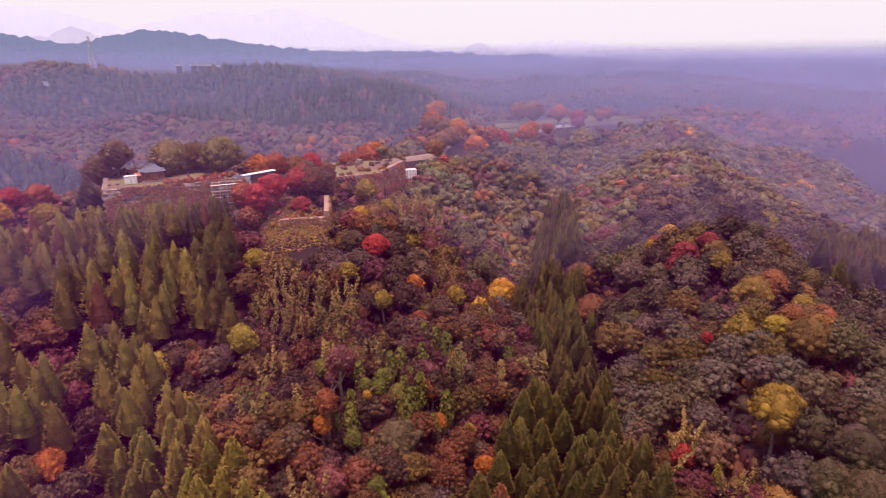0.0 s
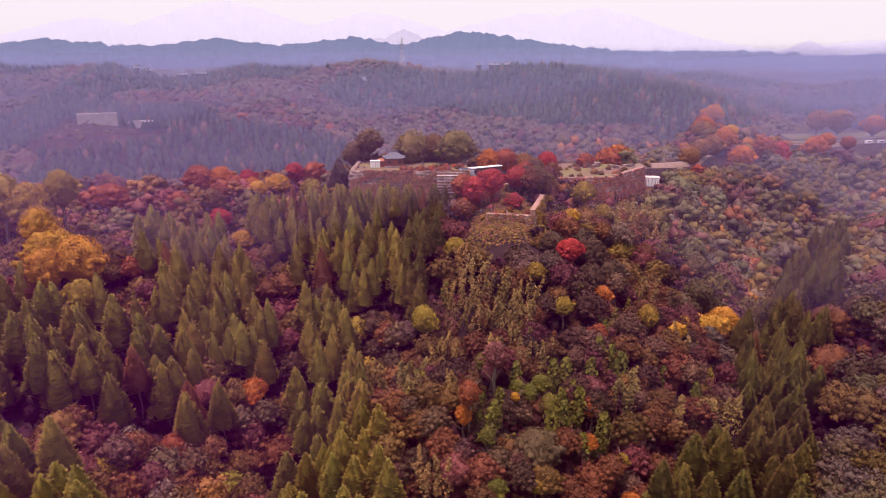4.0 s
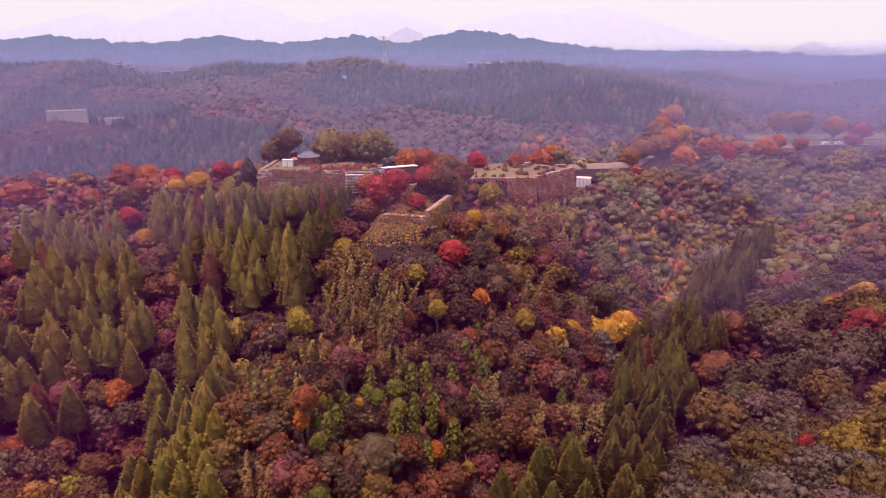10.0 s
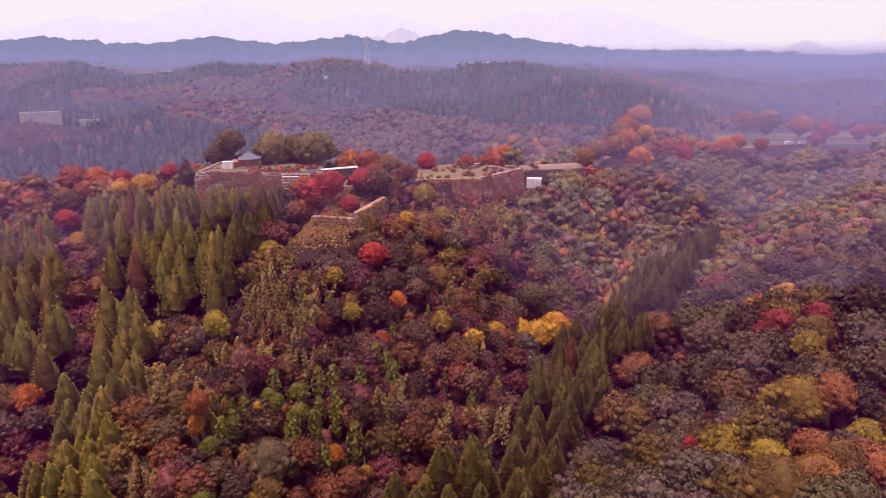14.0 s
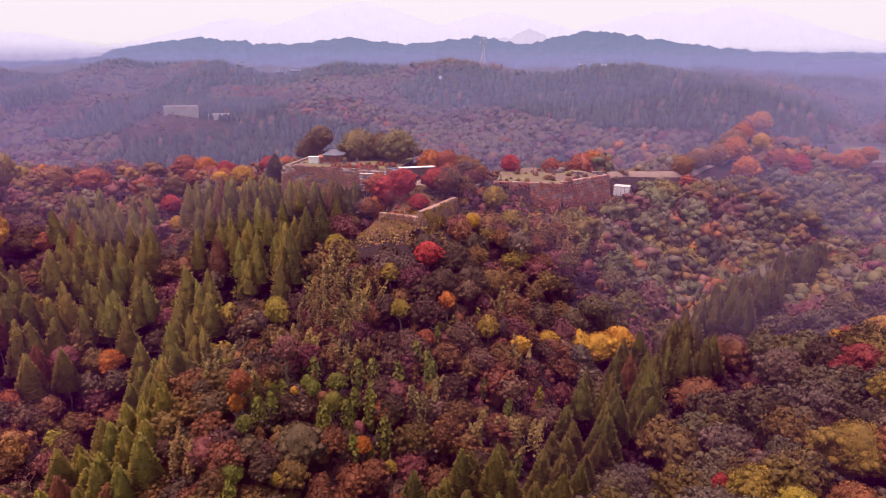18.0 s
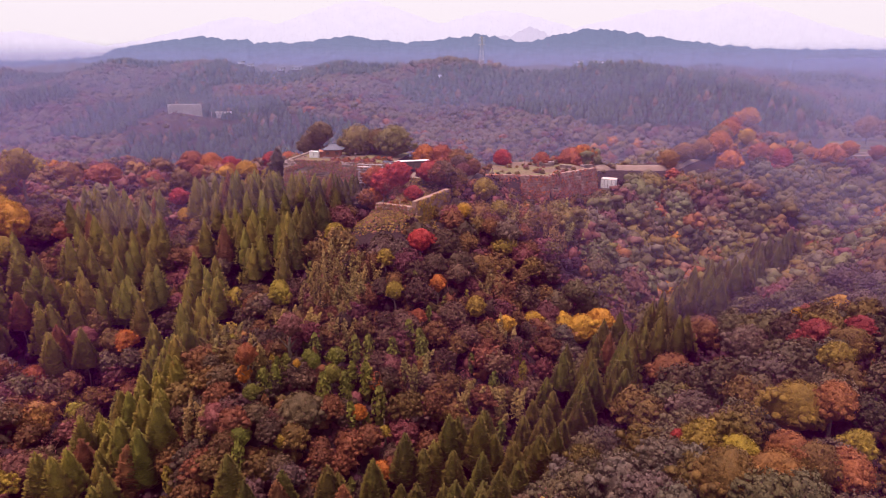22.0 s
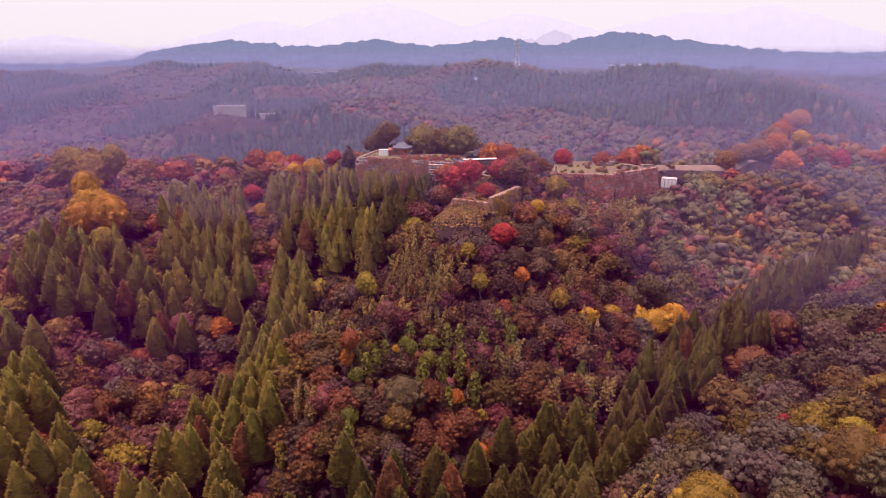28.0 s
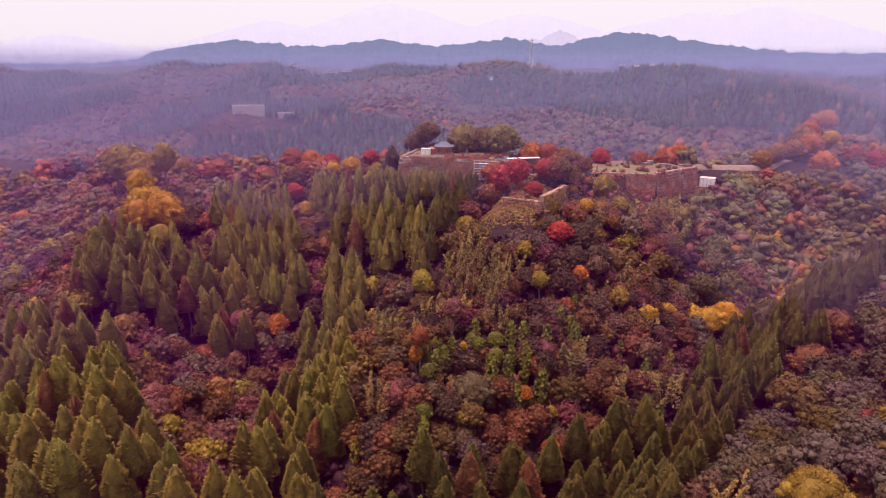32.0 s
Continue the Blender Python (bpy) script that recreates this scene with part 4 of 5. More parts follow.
            far.add("cedar", a, b, float(e) - 1.0, rng.uniform(8, 10.5), rng.uniform(0.42, 0.54) * step, shade(rng, c, 0.14), rng)
        else:
            # Neighbours are alike: whole patches of one kind.
            q = 0.5 + 0.3 * math.sin(a / 19 + 1.3 * math.sin(b / 31)) + 0.24 * math.sin(b / 14 - a / 40) + 0.3 * (k - 0.5)
            c = (GREY, SAGE, MAUVE, GREY, GREY, SAGE)[int(np.clip(q, 0, 0.99) * 6)]
            if g < -0.6 and math.sin(a / 37 + b / 29) > 0.1 and rng.random() < 0.16:
                c = (ROSE, RUST, OCHRE, OCHRE, BROWN)[int(k * 5)]
            if crest and rng.random() < 0.6:
                c = (OCHRE, BROWN, RUST, OLIVE, ORANGE)[int(k * 5)]
            h = rng.uniform(1.8, 3.4) if cut else rng.uniform(5, 8)
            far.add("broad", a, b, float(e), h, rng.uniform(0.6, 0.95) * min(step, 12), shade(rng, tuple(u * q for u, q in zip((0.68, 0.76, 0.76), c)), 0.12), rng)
far.done("far_woodland", "wooded hillsides beyond the castle in autumn colours dulled for distance")


# Woods under and behind the flight, never near it.
behind = Wood(FAR)
x, y = jittered(rng, -160, 200, -160, 70, 8.0)
keep = ~(in_view(x, y) & (y > 10))
for a, b, e in zip(x[keep], y[keep], ground(x[keep], y[keep])):
    if math.sin(a / 31) + math.sin(b / 23) > 0.5:
        behind.add("cedar", a, b, float(e), rng.uniform(13, 18), rng.uniform(2.4, 3.2), shade(rng, CEDAR, 0.2), rng)
    else:
        behind.add("broad", a, b, float(e), rng.uniform(8, 11), rng.uniform(4.2, 5.6), shade(rng, PALETTE[int(rng.choice(len(PALETTE), p=weights))][0]), rng)
behind.done("valley_woodland", "dull autumn woodland on the valley slopes")


# ---- thin tinted sheets that stand in for haze between the hills ----
def haze_sheet(radius, strength, top, soft):
    m, n, l, b = shader("haze_sheet")
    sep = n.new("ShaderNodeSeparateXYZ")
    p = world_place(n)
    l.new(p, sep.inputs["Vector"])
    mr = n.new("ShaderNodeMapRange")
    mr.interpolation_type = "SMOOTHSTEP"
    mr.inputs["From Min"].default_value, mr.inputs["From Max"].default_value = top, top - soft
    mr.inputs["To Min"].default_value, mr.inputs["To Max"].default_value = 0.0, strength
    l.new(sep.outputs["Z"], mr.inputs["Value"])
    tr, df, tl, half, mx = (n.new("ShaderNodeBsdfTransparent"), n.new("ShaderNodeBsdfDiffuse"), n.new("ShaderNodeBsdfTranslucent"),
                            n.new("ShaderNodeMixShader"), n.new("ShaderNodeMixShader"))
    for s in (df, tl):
        # Nearest sheets are magenta and violet, to put purple into the dark gaps.
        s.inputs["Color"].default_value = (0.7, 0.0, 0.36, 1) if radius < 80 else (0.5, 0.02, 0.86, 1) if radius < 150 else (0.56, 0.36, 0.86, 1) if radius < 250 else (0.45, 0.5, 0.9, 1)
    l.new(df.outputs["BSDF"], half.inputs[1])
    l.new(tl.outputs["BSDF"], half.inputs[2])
    # The sheets are denser eastward and in the western valley, adding haze there.
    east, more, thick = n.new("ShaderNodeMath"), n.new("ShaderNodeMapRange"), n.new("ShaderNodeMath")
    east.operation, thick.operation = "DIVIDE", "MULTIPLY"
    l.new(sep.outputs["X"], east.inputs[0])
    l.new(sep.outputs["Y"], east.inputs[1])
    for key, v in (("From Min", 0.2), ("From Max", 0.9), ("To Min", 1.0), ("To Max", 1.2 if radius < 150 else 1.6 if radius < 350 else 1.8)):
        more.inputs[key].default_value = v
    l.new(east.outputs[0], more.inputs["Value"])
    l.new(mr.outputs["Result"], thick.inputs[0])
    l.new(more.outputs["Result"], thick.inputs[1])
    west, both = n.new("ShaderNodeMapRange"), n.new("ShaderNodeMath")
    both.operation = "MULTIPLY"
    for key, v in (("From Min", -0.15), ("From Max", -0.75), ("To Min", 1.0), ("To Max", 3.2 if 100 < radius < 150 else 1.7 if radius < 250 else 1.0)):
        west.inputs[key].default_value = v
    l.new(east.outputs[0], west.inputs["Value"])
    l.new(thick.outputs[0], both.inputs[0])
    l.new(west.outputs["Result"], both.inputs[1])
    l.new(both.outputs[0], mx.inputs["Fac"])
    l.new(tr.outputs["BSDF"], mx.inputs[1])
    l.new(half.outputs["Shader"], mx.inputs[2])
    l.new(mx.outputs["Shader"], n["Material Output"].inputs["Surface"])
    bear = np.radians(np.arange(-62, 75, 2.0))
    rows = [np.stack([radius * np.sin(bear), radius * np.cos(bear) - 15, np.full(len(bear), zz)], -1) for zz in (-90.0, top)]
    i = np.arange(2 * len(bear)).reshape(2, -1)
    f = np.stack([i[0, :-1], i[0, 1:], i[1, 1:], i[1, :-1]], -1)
    tagged(new("mist_layer", mesh_of("mist_layer", np.concatenate(rows), f, m)), "thin tinted sheet standing in for haze over the valleys", "haze", kind="stuff")


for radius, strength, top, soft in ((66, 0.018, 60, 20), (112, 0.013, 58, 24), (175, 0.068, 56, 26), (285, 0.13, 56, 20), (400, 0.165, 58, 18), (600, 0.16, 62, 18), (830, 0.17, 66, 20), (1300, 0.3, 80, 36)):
    haze_sheet(radius, strength, top, soft)


# ---- the castle terraces ----
def turf():
    m, n, l, b = shader("worn_turf")
    p = world_place(n)
    g = ramp(n, l, noise_node(n, l, 0.5, 5, 0.65, p), [(0.3, (0.1, 0.085, 0.03)), (0.7, (0.15, 0.135, 0.045))])
    s = ramp(n, l, noise_node(n, l, 2.0, 5, 0.65, p), [(0.3, (0.1, 0.058, 0.042)), (0.7, (0.15, 0.095, 0.07))])
    f = ramp(n, l, noise_node(n, l, 0.09, 3, 0.5, p), [(0.44, (0, 0, 0)), (0.56, (1, 1, 1))])
    l.new(mixed(n, l, g, s, f), b.inputs["Base Color"])
    b.inputs["Roughness"].default_value = 0.95
    bumped(n, l, b, noise_node(n, l, 9.0, 5, 0.7, p), 0.5, 0.08)
    return m


TURF = turf()


def flat(name, outline, z, material, label, category="pavement", depth=0.25):
    """A flat area with a thin edge."""
    bm = bmesh.new()
    vs = [bm.verts.new((x, y, z)) for x, y in outline]
    f = bm.faces.new(vs)
    if f.normal.z < 0:
        f.normal_flip()
    low = bmesh.ops.extrude_face_region(bm, geom=[f])["geom"]
    bmesh.ops.translate(bm, vec=(0, 0, -depth), verts=[v for v in low if isinstance(v, bmesh.types.BMVert)])
    bmesh.ops.recalc_face_normals(bm, faces=bm.faces)
    me = bpy.data.meshes.new(name)
    bm.to_mesh(me)
    bm.free()
    me.materials.append(material)
    return tagged(new(name, me), label, category, kind="structure")


flat("pavement_upper_terrace", [(-48.8, 180.4), (-11.8, 180.4), (-11.8, 207.6), (-48.8, 207.6)], 14.36, TURF, "worn dry turf and bare earth on the upper terrace")
flat("pavement_court", [(-11.4, 178.5), (15.6, 178.5), (15.6, 204.5), (-11.4, 204.5)], 10.56, SAND, "pale trodden earth of the lower court")
flat("pavement_second_terrace", [(18.6, 202.6), (40.6, 203.8), (56.4, 221.2), (48, 233), (30, 236), (17.6, 230)], 8.06, TURF, "dry turf and sandy ground on the second terrace")


flat("pavement_field_path", [(168, 322.5), (318, 335), (318, 338.5), (168, 326)], 3.6, SAND, "pale earth track across the far terrace")
flat("pavement_field_lower", [(168, 330), (306, 342), (306, 351), (170, 338)], 3.6, GRASS, "dry green field on the far terrace")
flat("pavement_field_upper", [(182, 346), (308, 359), (306, 388), (190, 372)], 3.6, GRASS, "dry green field on the far terrace")


def stone_mesh(seed, w, h, d):
    """A rough squared stone, its face bulging a little."""
    rng = np.random.default_rng(seed)
    bm = bmesh.new()
    box(bm, -w / 2, -d / 2, -h / 2, w / 2, d / 2, h / 2, 0.09)
    for v in bm.verts:
        v.co += Vector(rng.normal(0, 0.07, 3))
    me = bpy.data.meshes.new("stone")
    bm.to_mesh(me)
    bm.free()
    return me


def stone_wall(name, a, b, z0, z1, batter, material, label, seed, course=0.85, length=1.35):
    """A dry-stone rampart from a to b, leaning back, with each stone of its face."""
    rng = np.random.default_rng(seed)
    a, b = Vector((*a, 0)), Vector((*b, 0))
    along = (b - a).normalized()
    out = Vector((along.y, -along.x, 0))
    span = (b - a).length
    bm = bmesh.new()
    ring = [(a + out * batter, z0), (b + out * batter, z0), (b, z1), (a, z1)]
    front = [bm.verts.new((p.x, p.y, z)) for p, z in ring]
    rear = [bm.verts.new((p.x - out.x * 1.2, p.y - out.y * 1.2, z)) for p, z in ((a, z0), (b, z0), (b, z1), (a, z1))]
    for f in ((0, 1, 2, 3),):
        bm.faces.new([front[i] for i in f])
    bm.faces.new([rear[i] for i in (3, 2, 1, 0)])
    for i in range(4):
        j = (i + 1) % 4
        bm.faces.new([front[j], front[i], rear[i], rear[j]])
    bmesh.ops.recalc_face_normals(bm, faces=bm.faces)
    me = bpy.data.meshes.new(name)
    bm.to_mesh(me)
    bm.free()
    me.materials.append(material)
    wall = tagged(new(name, me), label, "stone wall", kind="structure")
    kinds = [stone_mesh(seed + k, length * (0.72 + 0.07 * k), course * 0.96, 0.5) for k in range(6)]
    for k in kinds:
        k.materials.append(material)
    turn = math.atan2(along.y, along.x)
    rows = max(1, int((z1 - z0) / course))
    for r in range(rows):
        z = z0 + (r + 0.5) * (z1 - z0) / rows
        lean = batter * (1 - (z - z0) / (z1 - z0))
        s = rng.uniform(-0.6, 0)
        while s < span:
            k = int(rng.integers(0, 6))
            w = length * (0.72 + 0.07 * k)
            mid = s + w / 2
            s += w * 0.985
            if mid < 0.2 or mid > span - 0.2:
                continue
            p = a + along * mid + out * (lean + rng.uniform(-0.2, 0.02))
            ob = new("stone", kinds[k])
            ob.parent = wall
            ob.matrix_world = Matrix.Translation((p.x, p.y, z)) @ Matrix.Rotation(turn, 4, "Z") @ Matrix.Rotation(rng.uniform(-0.14, 0.14), 4, "Y")
    return wall


def hip_roof(w, d, rise, over, sag=0.16, ridge=0.35, n=7):
    """A tiled hip roof with upswept eaves and a short ridge; a shell with thickness."""
    bm = bmesh.new()
    rows = []
    for k in range(n):
        s = k / (n - 1)
        lift = rise * (s ** (1 + sag * 4))
        x, y = (w / 2 + over) * (1 - s) + ridge * w / 2 * s, (d / 2 + over) * (1 - s) + 0.02 * s
        ring = []
        for i in range(24):
            side, t = divmod(i, 6)
            t = t / 6 * 2 - 1
            px, py = ((t * x, -y), (x, t * y), (-t * x, y), (-x, -t * y))[side]
            ring.append(bm.verts.new((px, py, lift + 0.28 * (abs(t) ** 4) * (1 - s))))
        rows.append(ring)
    for k in range(n - 1):
        for i in range(24):
            j = (i + 1) % 24
            bm.faces.new((rows[k][i], rows[k][j], rows[k + 1][j], rows[k + 1][i]))
    bm.faces.new(rows[-1])
    low = [bm.verts.new((v.co.x * 0.97, v.co.y * 0.97, v.co.z - 0.2)) for v in rows[0]]
    for i in range(24):
        j = (i + 1) % 24
        bm.faces.new((rows[0][j], rows[0][i], low[i], low[j]))
    bm.faces.new(low[::-1])
    bmesh.ops.recalc_face_normals(bm, faces=bm.faces)
    return bm


def moved(bm, x, y, z):
    bmesh.ops.translate(bm, vec=(x, y, z), verts=bm.verts)
    return bm


def gable_roof(w, d, rise, over, thick=0.16):
    """A gabled roof, ridge along x, as two slabs in one shell."""
    bm = bmesh.new()
    X, Y = w / 2 + over, d / 2 + over
    prof = [(-Y, 0), (0, rise), (Y, 0), (Y, -thick), (0, rise - thick), (-Y, -thick)]
    ends = [[bm.verts.new((x, y, z)) for y, z in prof] for x in (-X, X)]
    for i in range(6):
        j = (i + 1) % 6
        bm.faces.new((ends[0][i], ends[0][j], ends[1][j], ends[1][i]))
    for e in ends:
        bm.faces.new((e[0], e[1], e[4], e[5]))
        bm.faces.new((e[1], e[2], e[3], e[4]))
    bmesh.ops.recalc_face_normals(bm, faces=bm.faces)
    return bm


def pavilion():
    t = thing("shrine_hall", pose(-36, 192, 14.36, 0, 0, 8), "small red-brown timber shrine hall with blue-grey tiled roof", "shrine")
    part("plinth", boxed(-3.3, -2.7, -0.3, 3.3, 2.7, 0.4, 0.05), STONE, t, "low stone plinth")
    part("wall", boxed(-2.5, -2.0, 0.4, 2.5, 2.0, 2.7), RED_WOOD, t)
    for x in (-2.55, -0.85, 0.85, 2.55):
        for y in (-2.05, 2.05):
            part("post", boxed(x - 0.12, y - 0.12, 0.4, x + 0.12, y + 0.12, 2.85, 0.02), RED_WOOD, t)
    for x in (-1.7, 1.7):
        w = part("lattice_window", boxed(x - 0.62, -2.09, 1.1, x + 0.62, -2.0, 2.2), DARK_WOOD, t, "dark lattice window")
        for k in range(5):
            part("bar", boxed(x - 0.52 + k * 0.26 - 0.03, -2.14, 1.12, x - 0.52 + k * 0.26 + 0.03, -2.08, 2.18), RED_WOOD, w)
    d = part("door", boxed(-0.7, -2.1, 0.42, 0.7, -2.0, 2.3), DARK_WOOD, t, "dark double door")
    part("door_leaf", boxed(-0.66, -2.14, 0.46, -0.02, -2.09, 2.26), RED_WOOD, d)
    part("door_leaf", boxed(0.02, -2.14, 0.46, 0.66, -2.09, 2.26), RED_WOOD, d)
    for y in (-2.05, 2.05):
        part("beam", boxed(-2.9, y - 0.1, 2.7, 2.9, y + 0.1, 2.95), RED_WOOD, t)
    r = part("roof", moved(hip_roof(5.0, 4.0, 2.0, 1.1), 0, 0, 2.95), SLATE, t, "blue-grey tiled hip roof")
    part("ridge_cap", boxed(-1.1, -0.14, 4.85, 1.1, 0.14, 5.15, 0.04), SLATE, r)
    for x in (-1.1, 1.1):
        part("ridge_end", boxed(x - 0.1, -0.18, 4.9, x + 0.1, 0.18, 5.4, 0.04), SLATE, r)
    a = part("porch", boxed(-4.6, -1.2, -0.2, -2.6, 1.0, 2.0), RED_WOOD, t, "low red timber annexe")
    part("porch_roof", moved(gable_roof(2.2, 2.4, 0.7, 0.4), -3.6, -0.1, 2.05), RED_WOOD, a)
    for k in range(3):
        part("step", boxed(-0.9, -2.9 - 0.3 * k, -0.3, 0.9, -2.6 - 0.3 * k, 0.36 - 0.2 * k, 0.02), STONE, t)


def cabin(x, y, turn):
    t = thing("site_cabin", pose(x, y, 14.36, 0, 0, turn), "white portable site cabin beside the shrine hall", "cabin", "site cabins")
    part("body", boxed(-0.75, -0.8, 0.08, 0.75, 0.8, 2.3, 0.04), WHITE, t)
    part("roof", boxed(-0.82, -0.88, 2.3, 0.82, 0.88, 2.42, 0.03), WHITE, t)
    part("skid", boxed(-0.7, -0.7, 0.0, 0.7, 0.7, 0.1), DARK_WOOD, t)
    d = part("door", boxed(-0.36, -0.84, 0.15, 0.36, -0.79, 2.05), SHEET, t)
    part("handle", boxed(0.22, -0.88, 1.0, 0.27, -0.83, 1.15), STEEL, d)
    part("vent", boxed(-0.2, -0.83, 2.1, 0.2, -0.8, 2.22), DARK_WOOD, t)


def scaffold():
    t = thing("scaffolding", pose(-17.5, 177.6, 7.9), "steel tube scaffolding standing against the stone wall", "scaffold")
    for i in range(5):
        for y in (-1.3, 0.0):
            part("upright", tube(bmesh.new(), (-4 + 2 * i, y, -1.5), (-4 + 2 * i, y, 7.0), 0.05, 0.05), STEEL, t)
    for k in range(4):
        z = 0.6 + 1.8 * k
        for y in (-1.3, 0.0):
            part("ledger", tube(bmesh.new(), (-4.4, y, z + 0.9), (4.4, y, z + 0.9), 0.045, 0.045), STEEL, t)
        part("deck", boxed(-4.3, -1.28, z, 4.3, -0.05, z + 0.07), CONCRETE, t, "weathered scaffold boards")
    for i in range(4):
        part("brace", tube(bmesh.new(), (-4 + 2 * i, -1.36, 0.2 + 1.4 * i), (-2 + 2 * i, -1.36, 2.0 + 1.4 * i), 0.04, 0.04), STEEL, t)


def long_shed():
    t = thing("long_shed", pose(-6, 188.6, 10.56, 0, 0, 27), "long open shed with a white sheet roof and sides darkened for shade", "shed")
    part("roof", box(bmesh.new(), -6.0, -1.1, 3.9, 6.0, 1.1, 4.12, 0.03), SHEET, t, "white sheet roof")
    # Dark timber sides stand in for the shade under the roof.
    part("rear_wall", boxed(-5.8, 0.85, 0, 5.8, 0.98, 3.9), DARK_WOOD, t)
    part("side_wall", boxed(-5.85, -0.8, 0, -5.72, 0.85, 3.9), DARK_WOOD, t)
    part("front_board", boxed(-5.8, -0.98, 1.2, 5.8, -0.88, 3.6), DARK_WOOD, t)
    for i in range(6):
        part("post", boxed(-5.7 + 2.28 * i - 0.07, -1.0, 0, -5.7 + 2.28 * i + 0.07, -0.86, 3.9), DARK_WOOD, t)


def gatehouse():
    t = thing("site_house", pose(-12.2, 182.2, 10.56, 0, 0, -28), "small white-walled house with a dark blue tiled roof", "house")
    part("wall", boxed(-2.2, -1.5, -0.5, 2.2, 1.5, 3.0), WHITE, t)
    part("gable", boxed(-2.1, -0.7, 3.0, 2.1, 0.7, 3.5), WHITE, t)
    r = part("roof", moved(gable_roof(4.4, 3.0, 1.5, 0.6), 0, 0, 3.0), SLATE, t, "dark blue tiled roof")
    part("ridge", boxed(-2.85, -0.12, 4.4, 2.85, 0.12, 4.66, 0.03), SLATE, r)
    for x in (-1.2, 0.8):
        w = part("window", boxed(x - 0.4, -1.56, 1.1, x + 0.4, -1.49, 2.1), GLASS_DARK, t)
        part("frame", boxed(x - 0.46, -1.58, 1.02, x + 0.46, -1.5, 1.1), DARK_WOOD, w)
    part("door", boxed(2.19, -0.5, 0, 2.26, 0.5, 2.05), DARK_WOOD, t)


def sheeting(x, y, w, d, material, label):
    """A crumpled sheet thrown over the slope."""
    bm = bmesh.new()
    bmesh.ops.create_grid(bm, x_segments=12, y_segments=8, size=0.5)
    z = float(ground(x, y))
    rng = np.random.default_rng(int(abs(x * 7)))
    for v in bm.verts:
        px, py = v.co.x * w, v.co.y * d
        v.co = Vector((px, py, float(ground(x + px, y + py)) - z + 0.35 + float(rng.uniform(0, 0.4))))
    lows = bmesh.ops.extrude_face_region(bm, geom=list(bm.faces))["geom"]
    bmesh.ops.translate(bm, vec=(0, 0, -0.3), verts=[g for g in lows if isinstance(g, bmesh.types.BMVert)])
    bmesh.ops.recalc_face_normals(bm, faces=bm.faces)
    me = bpy.data.meshes.new("tarpaulin")
    bm.to_mesh(me)
    bm.free()
    me.materials.append(material)
    ob = new("tarpaulin", me)
    ob.location = (x, y, z)
    tagged(ob, label, "tarpaulin", "sheets on the ground")


def toilet_block():
    t = thing("panel_building", pose(62.8, 228, 0.0, 0, 0, -14), "white panelled service building half hidden below the road", "building")
    part("wall", boxed(-2.7, -2.0, 0.3, 2.7, 2.0, 3.7), WHITE, t)
    part("foundation", boxed(-2.75, -2.05, -5, 2.75, 2.05, 0.3), STONE, t, "rough stone foundation")
    part("roof", boxed(-2.85, -2.15, 3.7, 2.85, 2.15, 3.84, 0.04), CONCRETE, t, "weathered grey roof slab")
    for i in range(4):
        part("panel", boxed(-2.64 + 1.34 * i, -2.1, 0.4, -1.46 + 1.34 * i, -2.0, 3.5, 0.03), WHITE, t)
    for i in range(3):
        part("gap_post", boxed(-1.44 + 1.34 * i, -2.06, 0.4, -1.32 + 1.34 * i, -2.0, 3.5), DARK_WOOD, t, "dark gap between panels")
    part("door", boxed(2.69, -0.6, 0.2, 2.76, 0.6, 2.3), DARK_WOOD, t)


def ruin(x, y, w, d, h, turn, label):
    t = thing("ruined_wall", pose(x, y, float(ground(x, y)), 0, 0, turn), label, "stone wall", "ruined walls")
    rng = np.random.default_rng(int(x * 3 + y))
    rows, cols = max(1, int(h / 0.7)), max(2, int(w / 1.1))
    for r in range(rows):
        for c in range(cols):
            if r == rows - 1 and rng.random() < 0.25:
                continue
            s = 0.5 * w / cols
            cx = -w / 2 + (c + 0.5) * w / cols
            bm = boxed(cx - s * 0.97, -d / 2 + rng.uniform(-0.1, 0.1), r * 0.7 - 0.2, cx + s * 0.97, d / 2 + rng.uniform(-0.1, 0.1), r * 0.7 + 0.48, 0.07)
            part("stone", bm, STONE, t)


def lantern(x, y):
    t = thing("stone_monument", pose(x, y, float(ground(x, y))), "dark upright stone monument on a stepped base", "monument", "stone monuments")
    part("base", boxed(-0.7, -0.7, 0, 0.7, 0.7, 0.45, 0.05), STONE, t)
    part("step", boxed(-0.5, -0.5, 0.45, 0.5, 0.5, 0.75, 0.05), STONE, t)
    part("shaft", boxed(-0.28, -0.2, 0.75, 0.28, 0.2, 2.3, 0.05), STONE, t)


def van(x, y, turn, length):
    t = thing("van", pose(x, y, float(ground(x, y)) + 0.12, 0, 0, turn), "white van parked on the far terrace", "van", "parked vans")
    bm = bmesh.new()
    prof = [(-length / 2, 0.4), (-length / 2, 1.9), (length * 0.22, 1.95), (length * 0.38, 1.15), (length / 2, 1.0), (length / 2, 0.4)]
    sides = [[bm.verts.new((px, s * 0.85, pz)) for px, pz in prof] for s in (-1, 1)]
    for i in range(6):
        j = (i + 1) % 6
        bm.faces.new((sides[0][i], sides[0][j], sides[1][j], sides[1][i]))
    bm.faces.new(sides[0][::-1])
    bm.faces.new(sides[1])
    bmesh.ops.recalc_face_normals(bm, faces=bm.faces)
    bmesh.ops.bevel(bm, geom=list(bm.edges), offset=0.08, segments=2, affect="EDGES")
    part("body", bm, WHITE, t)
